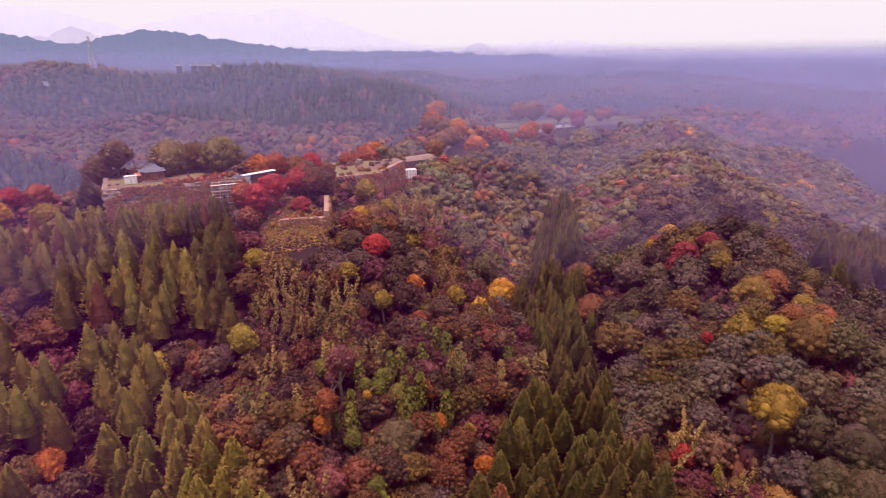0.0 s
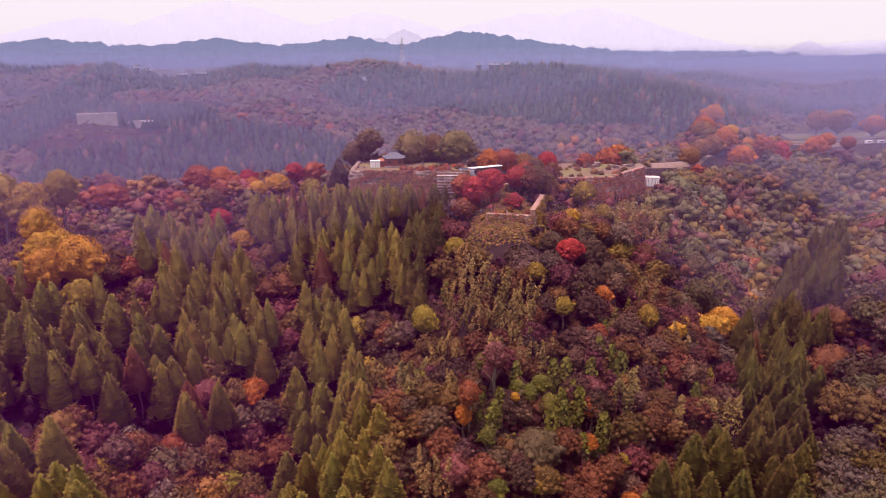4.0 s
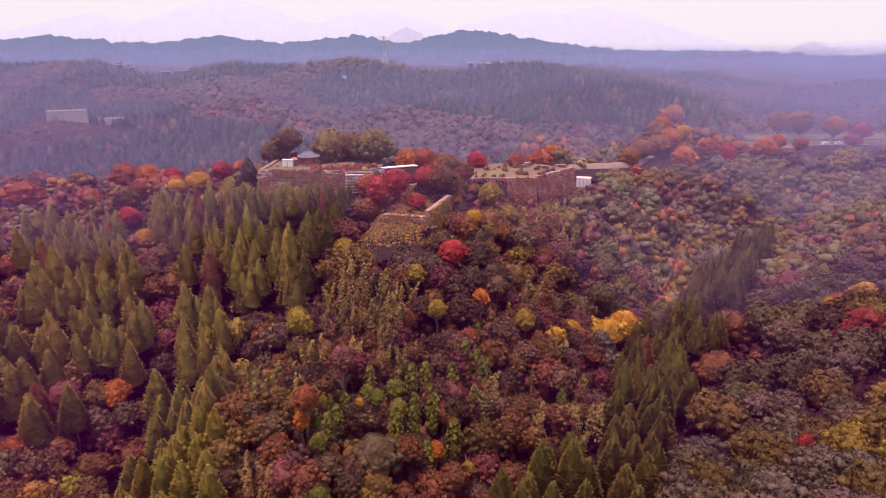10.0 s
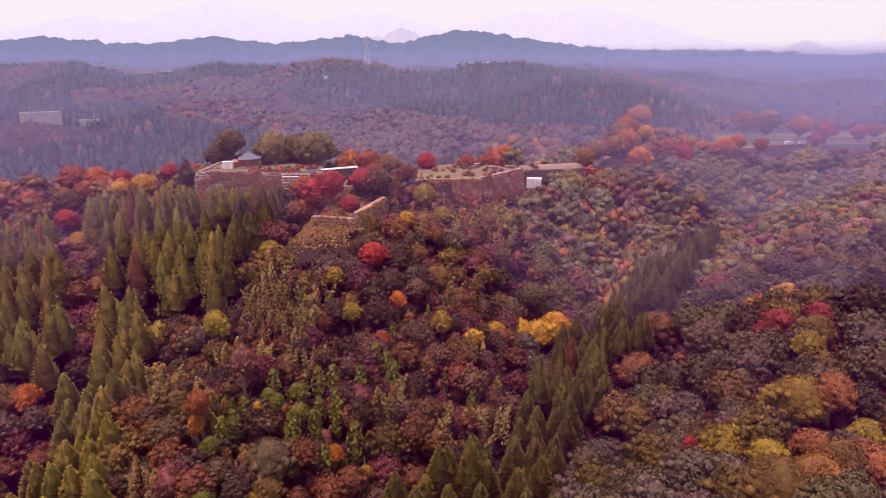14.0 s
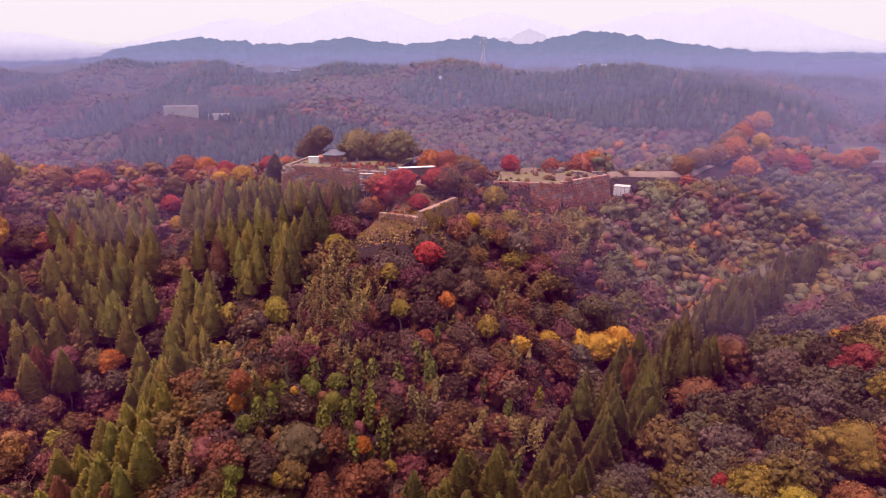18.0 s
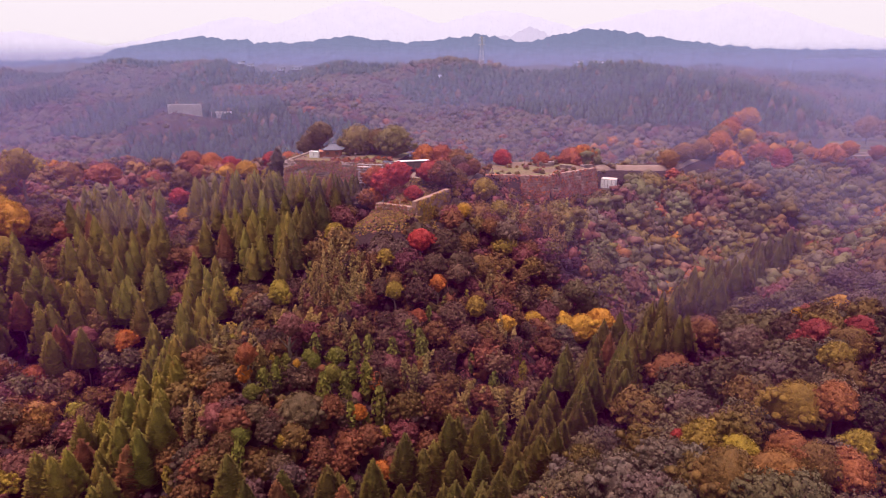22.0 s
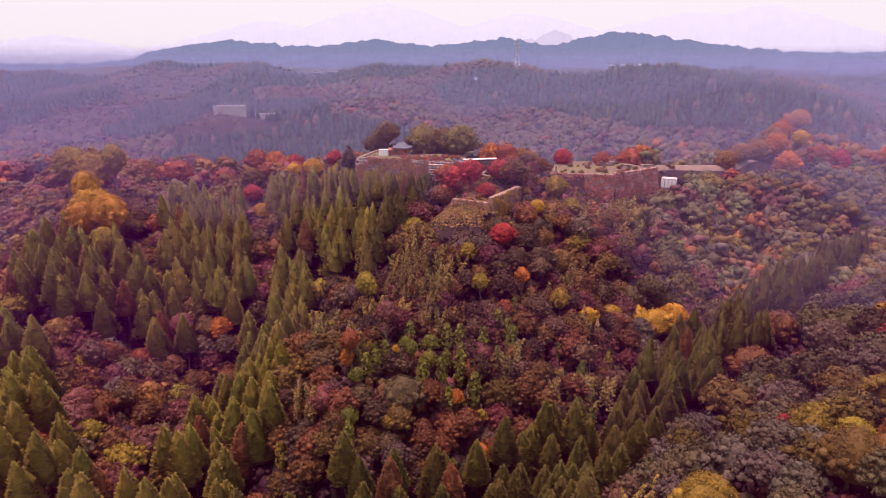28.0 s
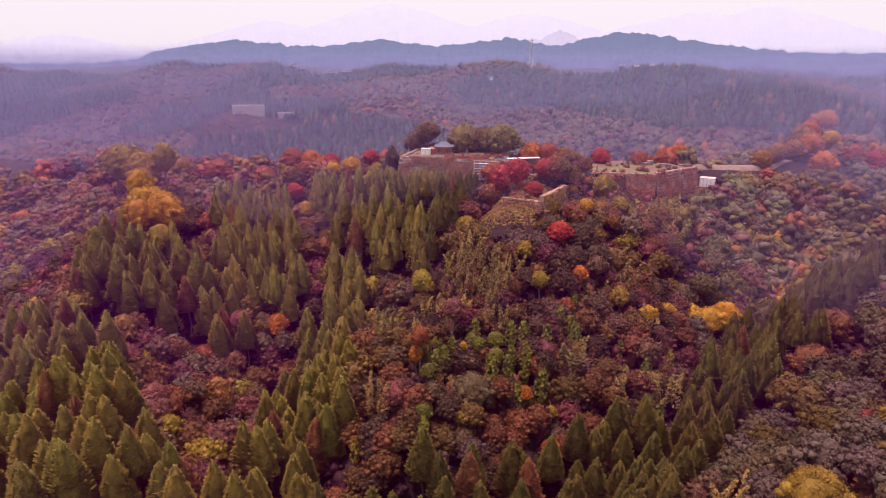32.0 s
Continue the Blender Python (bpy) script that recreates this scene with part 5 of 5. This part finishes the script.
    for s in (-1, 1):
        for px in (-length * 0.3, -length * 0.02):
            part("side_window", boxed(px - length * 0.12, s * 0.86 - 0.01, 1.25, px + length * 0.12, s * 0.86 + 0.01, 1.7), GLASS_DARK, t)
        for px in (-length * 0.32, length * 0.32):
            w = part("wheel", tube(bmesh.new(), (px, s * 0.72, 0.33), (px, s * 0.9, 0.33), 0.33, 0.33, 14), RUBBER, t, "black tyre")
            part("rim", tube(bmesh.new(), (px, s * 0.89, 0.33), (px, s * 0.92, 0.33), 0.18, 0.18, 10), STEEL, w)
    part("windscreen", moved(boxed(-0.02, -0.7, -0.3, 0.02, 0.7, 0.3), length * 0.335, 0, 1.5), GLASS_DARK, t)


pavilion()
cabin(-42.9, 189.0, 4)
cabin(-41.2, 189.1, 4)
scaffold()
long_shed()
gatehouse()
sheeting(-33, 176.6, 5, 2.0, SHEET, "white sheeting spread at the foot of the stone wall")
sheeting(-27, 176.8, 3.4, 1.6, SHEET, "white sheeting spread at the foot of the stone wall")
sheeting(-85, 228, 3.2, 2.2, BLUE, "bright blue sheeting among the autumn trees")
toilet_block()
ruin(38, 226, 7, 1.6, 2.2, 10, "low ruined stone wall on the second terrace")
ruin(46, 224, 4.5, 1.4, 1.6, -20, "low ruined stone wall on the second terrace")
ruin(54, 232, 5, 1.6, 2.2, 25, "low ruined stone wall beside the road")
ruin(28, 232, 6, 1.4, 1.6, 0, "low ruined stone wall under red maples")
ruin(-45.6, 189.5, 5.5, 0.7, 1.0, 4, "low pale wall beside the site cabins")
lantern(19.8, 205.5)
lantern(-26.5, 188.5)
lantern(27, 214)
van(213, 324, 12, 5.0)
van(220.5, 325, 10, 4.6)

# The stony road that climbs from the second terrace.
def road_strip():
    n = 60
    pts = []
    for (ax, ay), (bx, by) in zip(ROAD, ROAD[1:]):
        for k in range(10):
            s = k / 10
            pts.append((ax + (bx - ax) * s, ay + (by - ay) * s))
    pts = np.array(pts)
    for _ in range(3):
        pts[1:-1] = (pts[:-2] + 2 * pts[1:-1] + pts[2:]) / 4
    d = np.gradient(pts, axis=0)
    d /= np.linalg.norm(d, axis=1, keepdims=True)
    nrm = np.stack([-d[:, 1], d[:, 0]], 1)
    mid = ground(pts[:, 0], pts[:, 1])
    for _ in range(6):
        mid[1:-1] = (mid[:-2] + 2 * mid[1:-1] + mid[2:]) / 4
    rows = []
    for off, dz in ((-3.0, -1.6), (-1.6, 0.3), (0, 0.38), (1.6, 0.3), (3.0, -1.6)):
        q = pts + nrm * off
        rows.append(np.stack([q[:, 0], q[:, 1], mid + dz], 1))
    v = np.concatenate(rows)
    m = len(pts)
    i = np.arange(5 * m).reshape(5, m)
    f = np.stack([i[:-1, :-1], i[:-1, 1:], i[1:, 1:], i[1:, :-1]], -1).reshape(-1, 4)
    tagged(new("road", mesh_of("road", v, f[:, ::-1], SAND, smooth=True)), "pale earth road climbing along the ridge", "road", kind="structure")


road_strip()

# ---- trees of the terraces ----
rng = np.random.default_rng(23)
TREE_GREEN = (0.165, 0.13, 0.045)
TERRACE_TREES = [
    ("broad", -30, 202, 12.4, 7.0, TREE_GREEN, "large round olive-green tree beside the shrine hall"), ("broad", -15.5, 199, 12.6, 6.4, TREE_GREEN, "large round olive-green tree beside the shrine hall"),
    ("broad", -23, 203, 10.6, 5.0, OLIVE, "olive tree between two larger ones"), ("broad", -45, 203, 12.5, 4.6, SAGE, "thin-crowned tree behind the site cabins"),
    ("broad", -50.5, 205, 16, 4.6, SAGE, "thin-crowned tree behind the site cabins"), ("cedar", -52.8, 182, 14.5, 4.8, (0.09, 0.065, 0.05), "dark conical conifer at the corner of the stone wall"),
    ("broad", -10.5, 168, 11.6, 4.6, RED, "spreading red maple below the stone wall"), ("broad", -5.5, 169, 11.0, 4.4, RED, "spreading red maple below the stone wall"),
    ("broad", -14, 171, 10.5, 4.0, RUST, "spreading red maple below the stone wall"), ("broad", 3, 176, 8.2, 4.0, RED, "deep red maple in the lower court"),
    ("broad", 6, 181, 8, 3.8, RUST, "red maple in the lower court"), ("broad", 0.5, 163, 5, 2.8, RED, "small red maple at the head of the spur"),
    ("bare", -6, 160, 7, 3, ROSE, "pink-twigged bare cherry tree"), ("bare", -2, 157, 6.5, 3, ROSE, "pink-twigged bare cherry tree"), ("bare", -9, 163, 7, 3, ROSE, "pink-twigged bare cherry tree"),
    ("broad", -4, 199, 9.5, 4.4, ORANGE, "orange autumn tree behind the court"), ("broad", 2, 200, 9.5, 4.4, RUST, "rust-orange tree behind the court"), ("broad", 8, 199, 8, 4.0, OCHRE, "ochre tree behind the court"),
    ("broad", 10, 191, 7, 3.2, (0.09, 0.05, 0.04), "dark red-brown tree in the court"), ("broad", 12, 197, 6, 2.6, OLIVE, "olive shrubby tree in the court"),
    ("broad", 48, 239, 9, 6.2, RUST, "wide rust-red tree behind the ruined walls"), ("broad", 52.5, 241, 9.5, 4.6, ORANGE, "orange tree behind the ruined walls"), ("broad", 43, 240, 8, 4.4, RED, "red maple behind the ruined walls"),
    ("broad", 21, 227.5, 7, 4.0, RED, "red maple on the second terrace"), ("broad", 26, 228.5, 6, 3.6, RUST, "rust-red tree on the second terrace"), ("broad", 19.5, 222, 6, 2.4, YELLOW, "small yellow tree on the second terrace"),
    ("bare", 18, 221, 7, 3, ROSE, "bare cherry tree on the second terrace"), ("bare", 30, 224, 6.5, 3, ROSE, "bare cherry tree on the second terrace"), ("bare", 58, 238, 6, 3, ROSE, "bare cherry tree beside the road"),
    ("broad", 22, 168, 12, 3.8, LIMEY, "yellow-green tree below the second terrace"), ("broad", 17, 160, 9, 2.6, YELLOW, "yellow-orange tree below the second terrace"), ("broad", 27, 164, 9, 3.0, LIMEY, "yellow-green tree below the second terrace"),
    ("broad", 112, 276, 12, 5.6, ORANGE, "orange tree above the road"), ("broad", 104, 270, 10.5, 5.4, OCHRE, "ochre tree above the road"), ("broad", 134, 318, 13, 4.0, YELLOW, "yellow tree above the road"),
    ("broad", 88, 255, 8, 4.6, OCHRE, "orange-brown tree at the bend of the road"), ("broad", 95, 262, 9.5, 4.6, OCHRE, "ochre tree at the bend of the road"), ("broad", 114, 262, 10.5, 5.6, ORANGE, "orange tree below the road"), ("broad", 127, 268, 9.5, 5.6, RUST, "rust-red tree below the road"), ("broad", 138, 276, 9, 5.2, RED, "red tree below the road"),
    ("broad", 206, 362, 17, 7.0, OCHRE, "yellow-brown tree on the far terrace"), ("broad", 221, 366, 17, 7.4, OCHRE, "yellow-brown tree on the far terrace"), ("broad", 236, 356, 14, 6.2, ORANGE, "orange tree on the far terrace"),
    ("broad", 244, 345, 11, 5.0, RED, "red tree on the far terrace"), ("broad", 260, 340, 11, 5.0, RUST, "rust-red tree on the far terrace"), ("broad", 275, 350, 11, 5.0, RUST, "rust-red tree on the far terrace"),
    ("bare", 24, 219, 6, 3, ROSE, "bare cherry tree on the second terrace"), ("bare", 36, 219, 6, 3, ROSE, "bare cherry tree on the second terrace"), ("broad", 31, 229, 6, 3.0, OCHRE, "ochre tree on the second terrace"),
    ("broad", 17, 214, 7, 3.6, (0.1, 0.055, 0.045), "dark red-brown tree at the edge of the second terrace"), ("broad", 36.5, 229, 6, 3.6, RUST, "rust-red tree on the second terrace"),
    ("broad", 13, 181, 6, 3.0, MAUVE, "dull mauve tree at the edge of the lower court"), ("broad", 15.5, 187, 6.5, 3.0, BROWN, "brown tree at the edge of the lower court"), ("broad", 12, 176, 5, 2.6, OLIVE, "olive tree at the edge of the lower court"),
    ("broad", -113, 223, 12, 6.2, RUST, "wide rust-orange tree on the side terrace"), ("broad", -105, 224, 11, 5.0, ORANGE, "orange tree on the side terrace"),
    ("broad", -97, 215, 9, 4.4, RUST, "rust-brown tree on the side terrace"), ("broad", -94, 221, 10, 3.8, RED, "red maple on the side terrace"), ("broad", -90, 213, 8.5, 3.6, ORANGE, "orange tree on the side terrace"),
    ("broad", -79, 207, 11, 4.2, YELLOW, "golden-yellow tree on the side terrace"), ("broad", -66, 203, 10, 4.2, LIMEY, "yellow-green tree beside the stone rampart"), ("broad", -77, 225, 12, 4.4, RED, "red tree on the side terrace"),
    ("broad", -70, 227, 12, 4.4, RUST, "rust-orange tree on the side terrace"), ("broad", -106, 186, 9, 4.2, RUST, "rust-red tree on the side terrace"), ("broad", -97, 191, 9, 4.6, OLIVE, "olive tree on the side terrace"),
    ("broad", -132, 194, 10.5, 6.0, RUST, "wide rust-orange tree on the side terrace"), ("broad", -147, 190, 11, 6.0, OCHRE, "ochre tree on the side terrace"), ("broad", -91, 179, 8, 3.8, RED, "red maple below the side terrace"),
    ("broad", 163, 289, 10.5, 5.8, ORANGE, "golden-orange tree on the ridge"), ("broad", 181, 277, 8, 4.2, RED, "dark red tree on the ridge"), ("broad", 177, 240, 8.5, 4.4, RED, "dark red tree on the slope"), ("broad", 155, 227, 9, 4.6, ORANGE, "orange tree on the slope"),
    ("broad", 147, 372, 14, 6.4, (0.46, 0.19, 0.016), "golden-orange tree on the wooded knoll"), ("broad", 137, 362, 11, 5.0, RUST, "rust tree on the wooded knoll"), ("broad", 131, 345, 12, 5.6, ORANGE, "orange tree on the wooded knoll"), ("broad", 124, 330, 12, 5.6, OCHRE, "ochre tree on the wooded knoll"), ("broad", 116, 300, 11, 5.2, OLIVE, "olive-yellow tree above the road"),
    ("broad", 172, 296, 9, 4.0, ORANGE, "orange tree on the ridge"), ("broad", 186, 300, 8, 3.6, RUST, "rust tree on the ridge"), ("broad", 226, 322, 8, 4.0, RED, "dark red tree on the ridge"),
]
for kind, x, y, h, w, c, words in TERRACE_TREES:
    z = float(ground(x, y))
    tree(kind, x, y, h, w, shade(rng, c, 0.1), words, "tree", "terrace trees", rng, z)

STEM = trunk_mesh("stem", 9, 0.8, 0.08, BARK, 1)
SHRUB = mesh_of("foliage", *broad_crown(301, 14, 16, tall=0.9, leaf=0.12, size=0.36, core=1), LEAF, smooth=True)
SHRUBS = [(x, y, 0.8 + 0.5 * math.sin(x * x) ** 2, OLIVE if int(x) % 2 else DEEP) for x, y in ((22, 204.5), (26, 204.8), (29, 205), (33, 205.2), (37, 205.4), (24, 212), (46, 214), (49, 219), (-2, 181), (7, 186), (3, 171), (-15, 186))]
SHRUBS += [(-48 + 2.3 * k + 0.6 * math.sin(k * 5), 206.2 + 0.5 * math.sin(k * 3), 1.5 + 0.4 * math.sin(k * 7), OLIVE if k % 3 else OCHRE) for k in range(15)]
SHRUBS += [(-32 + 1.7 * k, 181.6 + 0.8 * math.sin(k * 4), 1.3 + 0.3 * math.sin(k * 9), RUST if k % 2 else ROSE) for k in range(9)]
SHRUBS += [(20 + 3.1 * k, 231 + 1.5 * math.sin(k * 4), 1.6, (RUST, OLIVE, ROSE)[k % 3]) for k in range(9)]
shrub_rng = np.random.default_rng(88)
for k in range(34):
    SHRUBS.append((float(shrub_rng.uniform(19, 46)), float(shrub_rng.uniform(206, 230)), float(shrub_rng.uniform(0.6, 1.5)), (RUST, ROSE, OLIVE, OLIVE, OCHRE)[k % 5]))
for k in range(16):
    SHRUBS.append((float(shrub_rng.uniform(-33, -14)), float(shrub_rng.uniform(183, 197)), float(shrub_rng.uniform(0.5, 1.3)), (RUST, ROSE, OLIVE, RUST)[k % 4]))
for k in range(14):
    SHRUBS.append((float(shrub_rng.uniform(56, 70)), float(shrub_rng.uniform(221, 225.5)), float(shrub_rng.uniform(0.9, 1.6)), (OLIVE, OCHRE, OLIVE)[k % 3]))
for k in range(18):
    SHRUBS.append((float(shrub_rng.uniform(-12, 5)), float(shrub_rng.uniform(150, 172)), float(shrub_rng.uniform(0.7, 1.4)), (RUST, OLIVE, ROSE, OCHRE)[k % 4]))
for k in range(40):
    s = k / 39
    x, y = (17 + 50 * s, 197.5 + 1.5 * math.sin(k * 3)) if s < 0.5 else (43 + 34 * (s - 0.5), 199.5 + 38 * (s - 0.5) + 1.2 * math.sin(k * 5))
    SHRUBS.append((x, y, 1.5 + 0.6 * math.sin(k * 7), (OLIVE, GREY, OLIVE, BROWN)[k % 4]))
for k in range(26):
    SHRUBS.append((float(shrub_rng.uniform(7, 20)), float(shrub_rng.uniform(146, 178)), float(shrub_rng.uniform(1.2, 2.3)), (OLIVE, BROWN, LIMEY, GREY)[k % 4]))
for k in range(22):
    SHRUBS.append((float(shrub_rng.uniform(50, 76)), float(shrub_rng.uniform(222, 240)), float(shrub_rng.uniform(1.0, 1.9)), (OLIVE, GREY, OCHRE, BROWN)[k % 4]))
for k in range(30):
    SHRUBS.append((-49 + 1.32 * k, 175.6 + 1.4 * math.sin(k * 5), 1.7 + 0.6 * math.sin(k * 7), (OLIVE, BROWN, SAGE, OLIVE, GREY)[k % 5]))
for x, y, size, c in SHRUBS:
    words = "dark clipped shrub" if c == DEEP else "reddish autumn shrub" if c in (RUST, ROSE) else "olive shrub"
    t = thing("shrub", pose(x, y, float(ground(x, y))), f"small {words} at the edge of a castle terrace", "shrub", "terrace shrubs")
    f = part("foliage", SHRUB, None, t)
    f.scale, f.color = (size, size, size), (*shade(rng, c, 0.3), 1)
    part("stem", STEM, None, t)


# ---- growth on the ramparts and the grassy bank ----
def creeper(a, b, z0, z1, batter, count, colours, seed, label):
    """Dry weeds and creepers hanging in patches over a rampart."""
    rng = np.random.default_rng(seed)
    a, b = np.array([*a, 0.0]), np.array([*b, 0.0])
    along = (b - a) / np.linalg.norm(b - a)
    out = np.array([along[1], -along[0], 0])
    u, t = rng.uniform(0, 1, count), rng.uniform(0, 1, count) ** 1.3
    patch = np.sin(u * 23 + 3 * np.sin(t * 5)) + np.sin(u * 9 + t * 7 + seed) + 1.2 * (t < 0.35)
    keep = patch > -0.7
    u, t = u[keep], t[keep]
    p = a + (b - a) * u[:, None] + out * (batter * (1 - t) + 0.4)[:, None]
    p[:, 2] = z0 + (z1 - z0 + 0.3) * t
    v, f = leaves_on(rng, p, np.tile(out + np.array([0, 0, 0.5]), (len(p), 1)), 0.34)
    c = np.array(colours)[rng.integers(0, len(colours), len(p))] * rng.uniform(1.0, 1.9, (len(p), 1))
    c = np.repeat(np.concatenate([c, np.ones((len(p), 1))], 1), 3, 0)
    tagged(new("wall_creeper", mesh_of("wall_creeper", v, f, WOOD_LEAF, c)), label, "creeper", kind="stuff")


creeper((-49, 180), (-11.5, 180), 6.9, 14.75, 2.0, 9000, [GREY, MAUVE, SAGE, ROSE, GREY, OLIVE], 5, "dry brown creepers and weeds hanging over the stone rampart")
creeper((18, 202), (41, 203.3), 0.2, 8.35, 1.2, 1100, [RUST, MAUVE, BROWN], 6, "dry reddish creepers over the second rampart")
creeper((41, 203.3), (57.2, 221.3), -0.5, 8.9, 1.6, 1100, [ROSE, MAUVE, RUST], 7, "dry reddish creepers over the second rampart")
creeper((4.5, 150), (10.5, 170), 2.5, 9.2, 0.8, 1200, [LIMEY, OCHRE, OLIVE], 8, "yellow-green weeds over the low wall by the ramp")
creeper((-8, 153), (4.5, 150), 2.5, 7.6, 0.8, 700, [ROSE, OLIVE, SAGE], 9, "dry weeds over the low wall at the head of the spur")


def grassy_bank():
    """Rough grass on the bank at the head of the spur, blade tufts over the slope."""
    rng = np.random.default_rng(77)
    x, y = np.clip(rng.normal(-3, 5.5, 12000), -20, 9), 142 + 36 * rng.beta(1.6, 1.3, 12000)
    p = np.stack([x, y, ground(x, y) + 0.12], 1)
    v, f = leaves_on(rng, p, np.tile(np.array([0, -0.3, 0.8]), (len(p), 1)), 0.36)
    c = np.array([OLIVE, LIMEY, OLIVE, ROSE, SAGE])[rng.integers(0, 5, len(p))] * rng.uniform(0.7, 1.2, (len(p), 1))
    c = np.repeat(np.concatenate([c, np.ones((len(p), 1))], 1), 3, 0)
    tagged(new("rough_grass", mesh_of("rough_grass", v, f, WOOD_LEAF, c)), "rough yellow-brown grass on the bank below the castle", "grass", kind="stuff")


grassy_bank()


# ---- far buildings ----
# Houses are lifted by up to show over the trees from the camera.
def far_house(x, y, w, d, h, turn, roof, label, up):
    t = thing("farmhouse", pose(x, y, float(ground(x, y)) + up, 0, 0, turn), label, "house", "far houses")
    part("wall", boxed(-w / 2, -d / 2, 0, w / 2, d / 2, h), WHITE, t)
    # Added dark block that fills the space below the lifted house.
    part("footing", boxed(-w / 2 + 0.2, -d / 2 + 0.2, -up - 3, w / 2 - 0.2, d / 2 - 0.2, 0), DARK_WOOD, t, "dark block under the lifted house")
    part("roof", moved(gable_roof(w, d, h * 0.5, 0.6), 0, 0, h), roof, t)
    for k in range(max(2, int(w / 4))):
        px = -w / 2 + (k + 0.5) * w / max(2, int(w / 4))
        part("window", boxed(px - 0.7, -d / 2 - 0.08, h * 0.35, px + 0.7, -d / 2, h * 0.75), GLASS_DARK, t)


def pylon(x, y, h):
    z = float(ground(x, y))
    t = thing("power_pylon", pose(x, y, z, 0, 0, 20), "steel lattice power pylon on the far ridge", "pylon")
    w = h * 0.09
    for sx in (-1, 1):
        for sy in (-1, 1):
            part("leg", tube(bmesh.new(), (sx * w, sy * w, 0), (sx * 0.25, sy * 0.25, h), 0.22, 0.14, 4), STEEL, t)
    for k in range(8):
        a, b = k / 8, (k + 1) / 8
        ra, rb = w * (1 - a) + 0.25 * a, w * (1 - b) + 0.25 * b
        for s in (-1, 1):
            part("brace", tube(bmesh.new(), (-ra, s * ra, a * h), (rb, s * rb, b * h), 0.1, 0.1, 4), STEEL, t)
            part("brace", tube(bmesh.new(), (ra, s * ra, a * h), (-rb, s * rb, b * h), 0.1, 0.1, 4), STEEL, t)
    for k, r in ((0.7, 4.5), (0.82, 5.0), (0.94, 3.8)):
        part("crossarm", tube(bmesh.new(), (-r, 0, k * h), (r, 0, k * h), 0.2, 0.2, 4), STEEL, t)


def retaining_wall(x, y, w, h, turn, label):
    z = float(ground(x, y))
    t = thing("retaining_wall", pose(x, y, z - 2, 0, 0, turn), label, "retaining wall", "cut slopes")
    part("face", boxed(-w / 2, 0, -3, w / 2, 2.5, h), CONCRETE, t)
    for i in range(6):
        px = -w / 2 + w * i / 5
        part("rib", boxed(px - 0.4, -0.5, -2, px + 0.4, 0.05, h + 0.2), CONCRETE, t)
    for k in range(3):
        pz = h - 4.5 * k - 0.5
        part("ledge", boxed(-w / 2, -0.4, pz - 0.3, w / 2, 0.04, pz + 0.3), CONCRETE, t)


retaining_wall(-296, 498, 28, 10, 28, "pale weathered concrete retaining wall cut into the wooded hill")
retaining_wall(-268, 512, 18, 8, 20, "small pale concrete cut slope in the wooded hill")
pylon(-64, 769, 34)
for x, y, w, turn in ((82, 1225, 14, 10), (104, 1240, 22, 0), (122, 1230, 12, -20), (60, 1260, 12, 20), (135, 1262, 14, 0), (92, 1210, 9, 30), (112, 1205, 10, 12)):
    far_house(x, y, 0.7 * w, 7, 3.4, turn, SLATE, "pale farmhouse with a grey roof on the far ridge", 12)
for x, y, w, turn in ((-377, 780, 12, 15), (-392, 783, 9, -5), (-312, 780, 20, 10), (-335, 782, 13, 4), (-106, 718, 9, 0)):
    far_house(x, y, 0.65 * w, 6, 3.0, turn, SLATE, "white farmhouse with a grey roof among far trees", 8.5 if x < -200 else 1)


# ---- ramparts, stone by stone ----
stone_wall("wall_upper_front", (-49.2, 180), (-11.5, 180), 6.9, 14.75, 2.0, STONE, "high mossy dry-stone rampart of the upper terrace", 400, 0.86, 1.45)
stone_wall("wall_upper_side", (-49.2, 208), (-49.2, 180), 6.8, 14.75, 1.5, STONE, "mossy dry-stone rampart along the side of the upper terrace", 420, 1.1, 1.9)
stone_wall("wall_second_front", (18, 202), (41, 203.3), 0.2, 8.35, 1.2, RED_STONE, "red-brown lichened rampart of the second terrace", 440, 0.9, 1.4)
stone_wall("wall_second_corner", (41, 203.3), (57.2, 221.3), -0.5, 8.9, 1.6, RED_STONE, "red-brown lichened rampart curving to the road", 460, 0.95, 1.5)
stone_wall("wall_spur_front", (-8, 153), (4.5, 150), 2.5, 7.6, 0.8, RED_STONE, "low overgrown stone wall at the head of the spur", 480, 0.8, 1.3)
stone_wall("wall_spur_side", (4.5, 150), (10.5, 170), 2.5, 9.2, 0.8, RED_STONE, "low overgrown stone wall beside the grassy ramp", 500, 0.8, 1.3)
